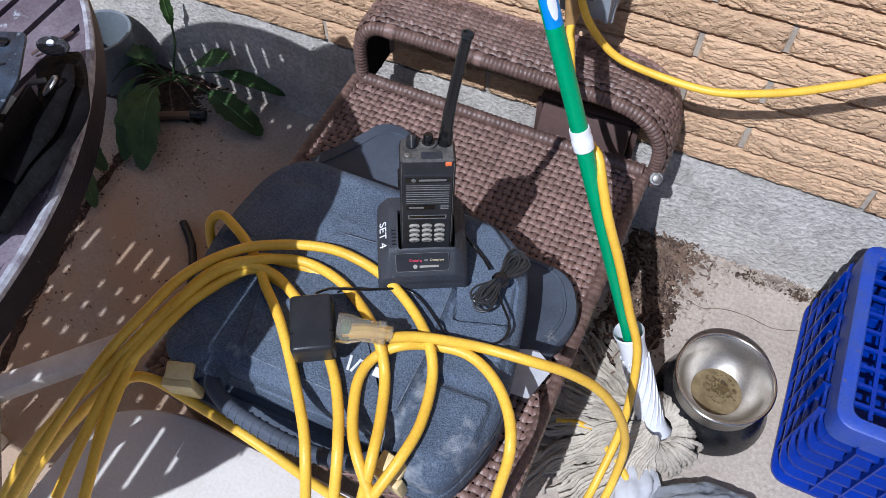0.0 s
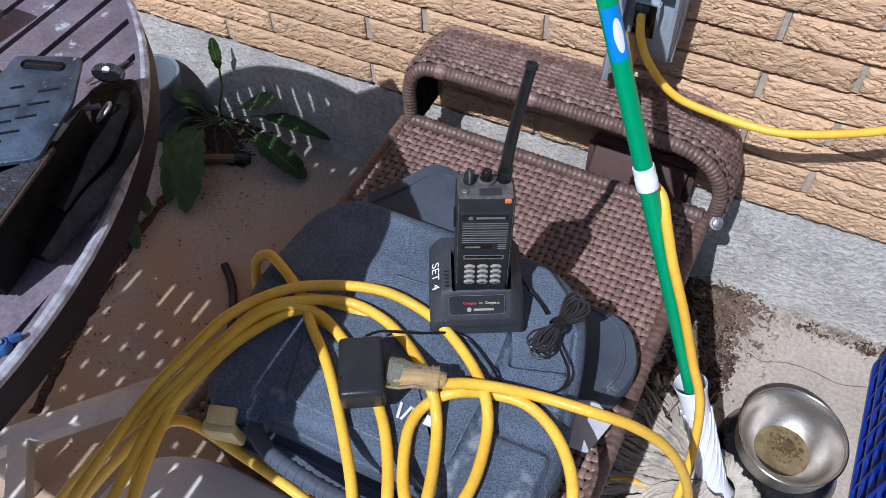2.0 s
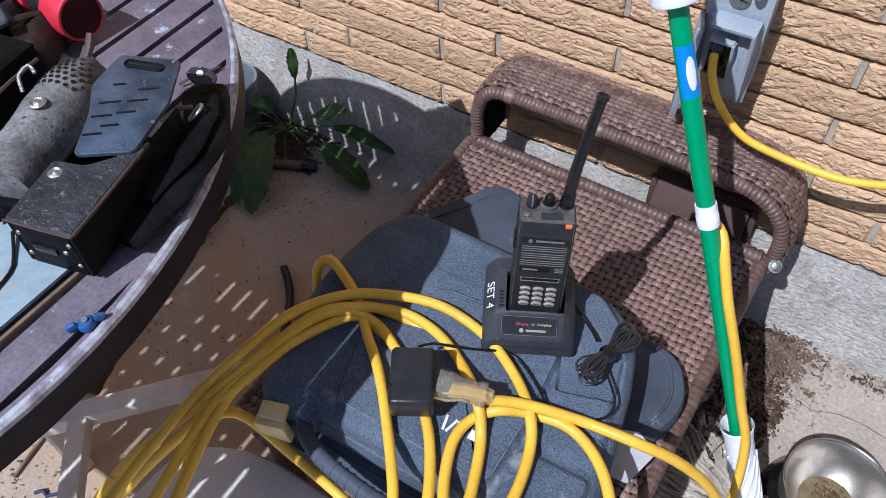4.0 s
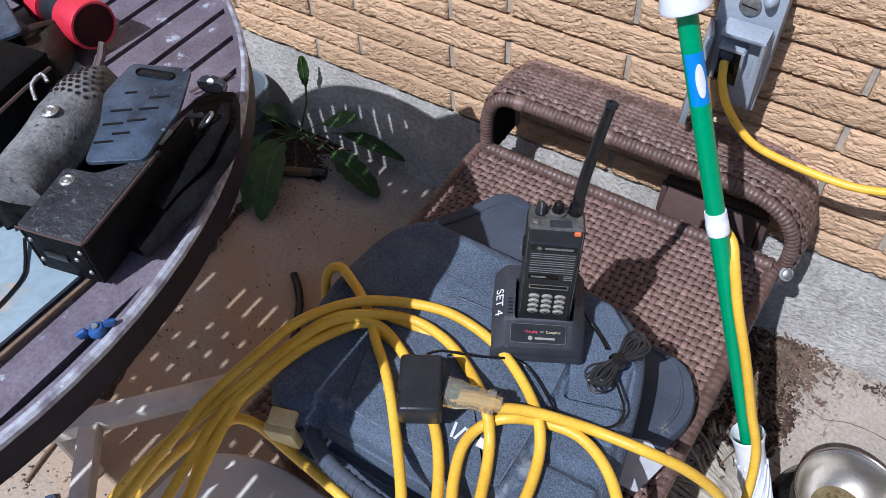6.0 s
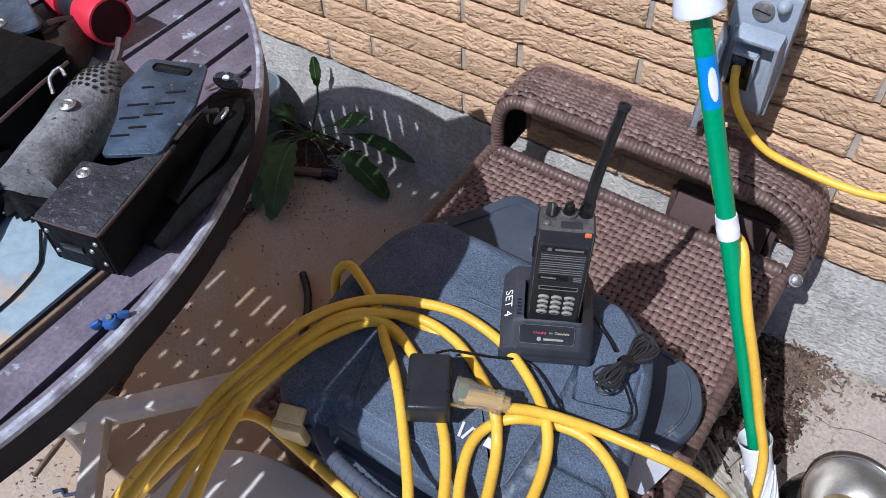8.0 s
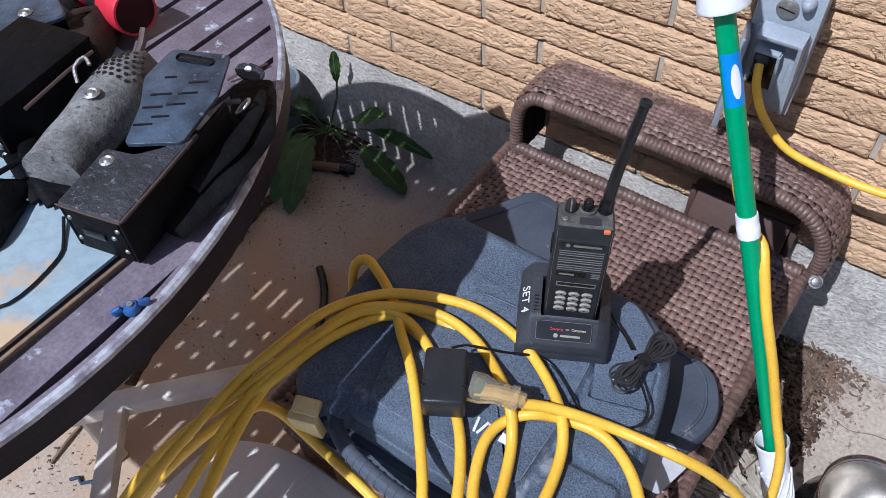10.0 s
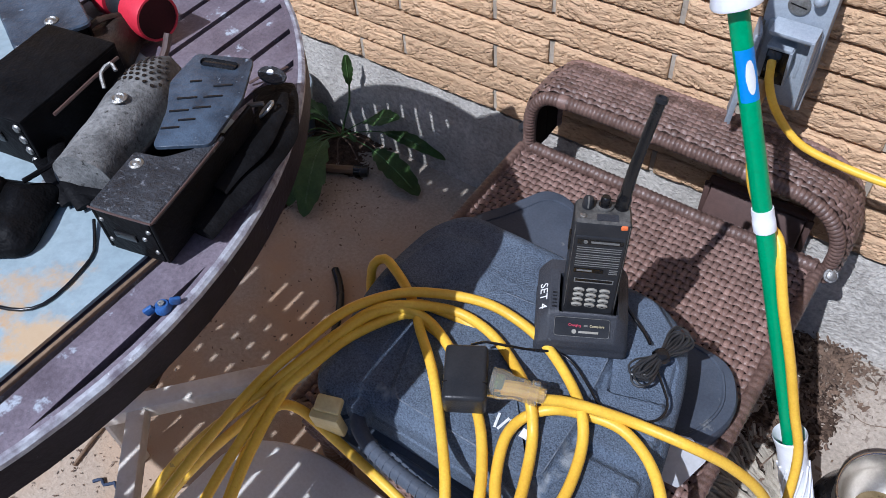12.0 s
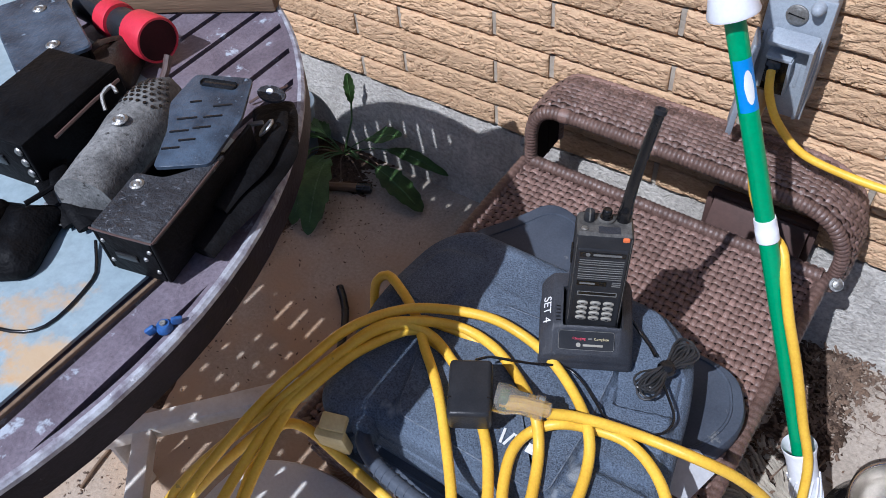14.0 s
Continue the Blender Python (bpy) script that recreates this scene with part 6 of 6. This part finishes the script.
def mound(name, x0, x1, y0, y1, top, label, seed, cut_):
    """A low uneven crust of soil that thins out towards its edge."""
    b = bmesh.new()
    nx, ny = int((x1 - x0) / 0.0035), int((y1 - y0) / 0.0035)
    g = []
    for i in range(nx + 1):
        row = []
        for j in range(ny + 1):
            u, v = i / nx, j / ny
            x, y = x0 + (x1 - x0) * u, y0 + (y1 - y0) * v
            f = min(u, 1 - u, v * 1.0, 1.0) * 5
            h = min(1.0, f) + 0.6 * noise.noise((x * 26, y * 26, seed)) + 0.6 * noise.noise((x * 80, y * 80, seed)) + 0.5 * noise.noise((x * 210, y * 210, seed)) - cut_
            row.append(b.verts.new((x, y, max(-0.004, min(h, 1.1) * top) + 0.0016 * noise.noise((x * 240, y * 240, seed)))))
        g.append(row)
    for i in range(nx):
        for j in range(ny):
            q = (g[i][j], g[i + 1][j], g[i + 1][j + 1], g[i][j + 1])
            if max(v.co.z for v in q) > 0:
                b.faces.new(q)
    bmesh.ops.delete(b, geom=[v for v in b.verts if not v.link_faces], context='VERTS')
    return solo(name, b, M_SOIL, label, "soil", kind="stuff")


mound("soil_heap", 0.93, 1.068, -0.34, -0.010, 0.010, "dark leaf soil gathered beside the stool", 3, 0.60)
mound("soil_strip", 1.09, 1.34, -0.050, -0.008, 0.005, "brown soil washed along the footing", 6, 0.98)
mound("soil_heap", -0.20, 0.06, -0.14, -0.010, 0.007, "dark soil at the foot of the wall round the weed", 9, 0.45)
gap = tube(spline([(-0.052, -0.190, -0.001), (-0.034, -0.280, -0.001), (-0.030, -0.335, -0.001), (-0.020, -0.400, -0.001), (0.000, -0.490, -0.001), (0.030, -0.620, -0.001), (0.062, -0.720, -0.001)], 0.006), lambda i: 0.010 + 0.005 * noise.noise((i * 0.21, 2, 5)), 10, flat=0.28)
for v in gap.verts:
    v.co += Vector((0.004 * noise.noise(v.co * 60), 0.004 * noise.noise(v.co * 70), 0.0012 * noise.noise(v.co * 160)))
solo("edge_gap", gap, M_SOIL, "dark soil packed along the broken slab edge", "soil", kind="stuff")
litter("gap_litter", flakes([(-0.038, -0.27, 0.010, 0.03), (-0.024, -0.37, 0.010, 0.04), (-0.004, -0.47, 0.010, 0.03), (0.03, -0.62, 0.012, 0.05)], 420, (0.001, 0.005), 12, 0.005), M_DEAD, "dark crumbs along the broken slab edge")
litter("dead_leaves", flakes([(0.995, -0.10, 0.030, 0.060), (0.990, -0.22, 0.030, 0.065), (1.03, -0.05, 0.025, 0.03)], 1900, (0.002, 0.0075), 3, 0.018), M_DEAD, "heap of brown dead leaves beside the stool")
litter("leaf_grit", flakes([(1.17, -0.024, 0.06, 0.014), (1.06, -0.09, 0.03, 0.05), (1.26, -0.018, 0.05, 0.010), (1.04, -0.06, 0.03, 0.03)], 1500, (0.001, 0.005), 5), M_CHIP, "brown leaf crumbs and grit along the footing")
litter("slab_grit", flakes([(0.22, -0.35, 0.22, 0.2), (0.1, -0.85, 0.12, 0.12), (0.38, -0.06, 0.06, 0.03)], 700, (0.0008, 0.0035), 6, 0.003), M_CHIP, "scattered grit on the stained slab")
litter("dirt_clods", flakes([(0.08, -0.90, 0.10, 0.08), (0.02, -0.2, 0.06, 0.05), (0.20, -0.46, 0.14, 0.16)], 480, (0.001, 0.004), 8, 0.005), M_DEAD, "dark soil crumbs under the table")
cord("slab_crack", [(1.075, -0.122, 0.0), (1.10, -0.128, 0.0), (1.135, -0.115, 0.0), (1.175, -0.112, 0.0), (1.22, -0.118, 0.0), (1.262, -0.105, 0.0)], 0.0007, M_DEAD, "thin dark crack in the concrete slab", "crack")
cord("twig", [(0.985, -0.30, 0.02), (1.005, -0.25, 0.05), (1.02, -0.19, 0.03), (1.03, -0.15, 0.006)], 0.0011, M_DEAD, "dry stem among the dead leaves", "twig")
cord("twig", [(1.02, -0.33, 0.01), (1.035, -0.26, 0.012), (1.045, -0.22, 0.008)], 0.0016, M_WOOD, "dry twig on the slab", "twig")

# plastic bag
b = bmesh.new()
bmesh.ops.create_icosphere(b, subdivisions=5, radius=1.0)
for v in b.verts:
    p = v.co.copy()
    f = 1 + 0.22 * noise.noise(p * 1.8 + Vector((3, 1, 0))) + 0.10 * abs(noise.noise(p * 4.2)) + 0.05 * abs(noise.noise(p * 10))
    v.co = Vector((p.x * 0.085 * f, p.y * 0.060 * f, max(0.0008, 0.022 + p.z * 0.028 * f)))
solo("plastic_bag", b, M_BAG, "crumpled milky plastic bag on the slab", "plastic bag", m=pose(1.190, -0.500, 0, 0, 0, 20))
b = bmesh.new()
bmesh.ops.create_icosphere(b, subdivisions=4, radius=1.0)
for v in b.verts:
    p = v.co.copy()
    f = 1 + 0.25 * noise.noise(p * 2.2) + 0.08 * abs(noise.noise(p * 7))
    v.co = Vector((p.x * 0.035 * f, p.y * 0.050 * f, max(0.0008, 0.016 + p.z * 0.022 * f)))
solo("rag", b, M_PAPER_DIM, "crumpled off-white rag beside the mop head", "rag", m=pose(1.08, -0.49, 0, 0, 0, 10))


# ---- bricks ----
def brick_mesh(seed, length):
    """A rug-faced brick: wavy ridges and crevices running along it."""
    w, h = length - 0.0088, BH - 0.0052
    nx, nz = 96, 17
    b = bmesh.new()
    g = []
    for i in range(nx + 1):
        col = []
        for k in range(nz + 1):
            u, v = i / nx, k / nz
            x, z = -w / 2 + w * u, h * v
            e = min(min(u, 1 - u) * w, min(v, 1 - v) * h)
            n1 = noise.noise((x * 30, z * 125 + 1.6 * math.sin(x * 45 + seed), seed * 5.3))
            n2 = noise.noise((x * 42, z * 150, seed * 3.1))
            crev = max(0.0, 0.13 - abs(n1)) / 0.13
            y = 0.0042 * math.exp(-e / 0.0022) + 0.0036 * crev + 0.0014 * n2 + 0.0008 * noise.noise((x * 7, z * 25, seed))
            zz = z + (0.0013 * noise.noise((x * 22, 0, seed + 9)) if k in (0, nz) else 0.0012 * noise.noise((x * 30, z * 60, seed + 4)))
            col.append(b.verts.new((x, y, zz)))
        g.append(col)
    for i in range(nx):
        for k in range(nz):
            b.faces.new((g[i][k], g[i + 1][k], g[i + 1][k + 1], g[i][k + 1]))
    rim = [g[i][0] for i in range(nx + 1)] + [g[nx][k] for k in range(1, nz + 1)] + [g[i][nz] for i in range(nx - 1, -1, -1)] + [g[0][k] for k in range(nz - 1, 0, -1)]
    back = [b.verts.new((v.co.x, 0.03, v.co.z)) for v in rim]
    for i in range(len(rim)):
        j = (i + 1) % len(rim)
        b.faces.new((rim[i], rim[j], back[j], back[i]))
    return finish(b, "brick", M_BRICK)


variants = [brick_mesh(s, BL) for s in range(7)]
rnd = random.Random(12)
far_v, far_f = [], []
joint_v, joint_f = [], []
for c in range(48):
    off = 0.0 if c % 2 == 0 else 0.352 * BL
    for k in range(-9, 15):
        x, z = off + (k + 0.5) * BL, LEDGE + c * BH + 0.0025
        jx, i = off + k * BL, len(joint_v)
        joint_v += [(jx - 0.0044, 0.0070, z + 0.0005), (jx + 0.0044, 0.0070, z + 0.0005), (jx + 0.0044, 0.0070, z + BH - 0.0055), (jx - 0.0044, 0.0070, z + BH - 0.0055), (jx - 0.0044, 0.025, z + 0.0005), (jx + 0.0044, 0.025, z + 0.0005), (jx + 0.0044, 0.025, z + BH - 0.0055), (jx - 0.0044, 0.025, z + BH - 0.0055)]
        joint_f += [(i, i + 1, i + 2, i + 3), (i, i + 4, i + 5, i + 1), (i + 2, i + 6, i + 7, i + 3)]
        if c < 15 and -0.75 < x < 2.0:
            o = new("brick", variants[rnd.randrange(7)])
            o.parent = wall
            o.location = (x + rnd.uniform(-0.001, 0.001), rnd.uniform(-0.001, 0.001), z + rnd.uniform(-0.0006, 0.0006))
            o.rotation_euler = (0, radians(rnd.uniform(-0.15, 0.15)), 0)
        else:
            w, h, i = BL - 0.0088, BH - 0.0052, len(far_v)
            for y in (0.0, 0.03):
                far_v += [(x - w / 2, y, z), (x + w / 2, y, z), (x + w / 2, y, z + h), (x - w / 2, y, z + h)]
            far_f += [(i, i + 1, i + 2, i + 3), (i, i + 4, i + 5, i + 1), (i + 1, i + 5, i + 6, i + 2), (i + 2, i + 6, i + 7, i + 3), (i + 3, i + 7, i + 4, i)]
me = bpy.data.meshes.new("brickwork")
me.from_pydata(far_v, [], far_f)
me.materials.append(M_BRICK)
o = new("brickwork", me)
o.parent = wall
o["kind"] = "stuff"
me = bpy.data.meshes.new("head_joints")
me.from_pydata(joint_v, [], joint_f)
me.materials.append(M_MORTAR)
o = new("head_joints", me)
o.parent = wall
o["kind"] = "stuff"
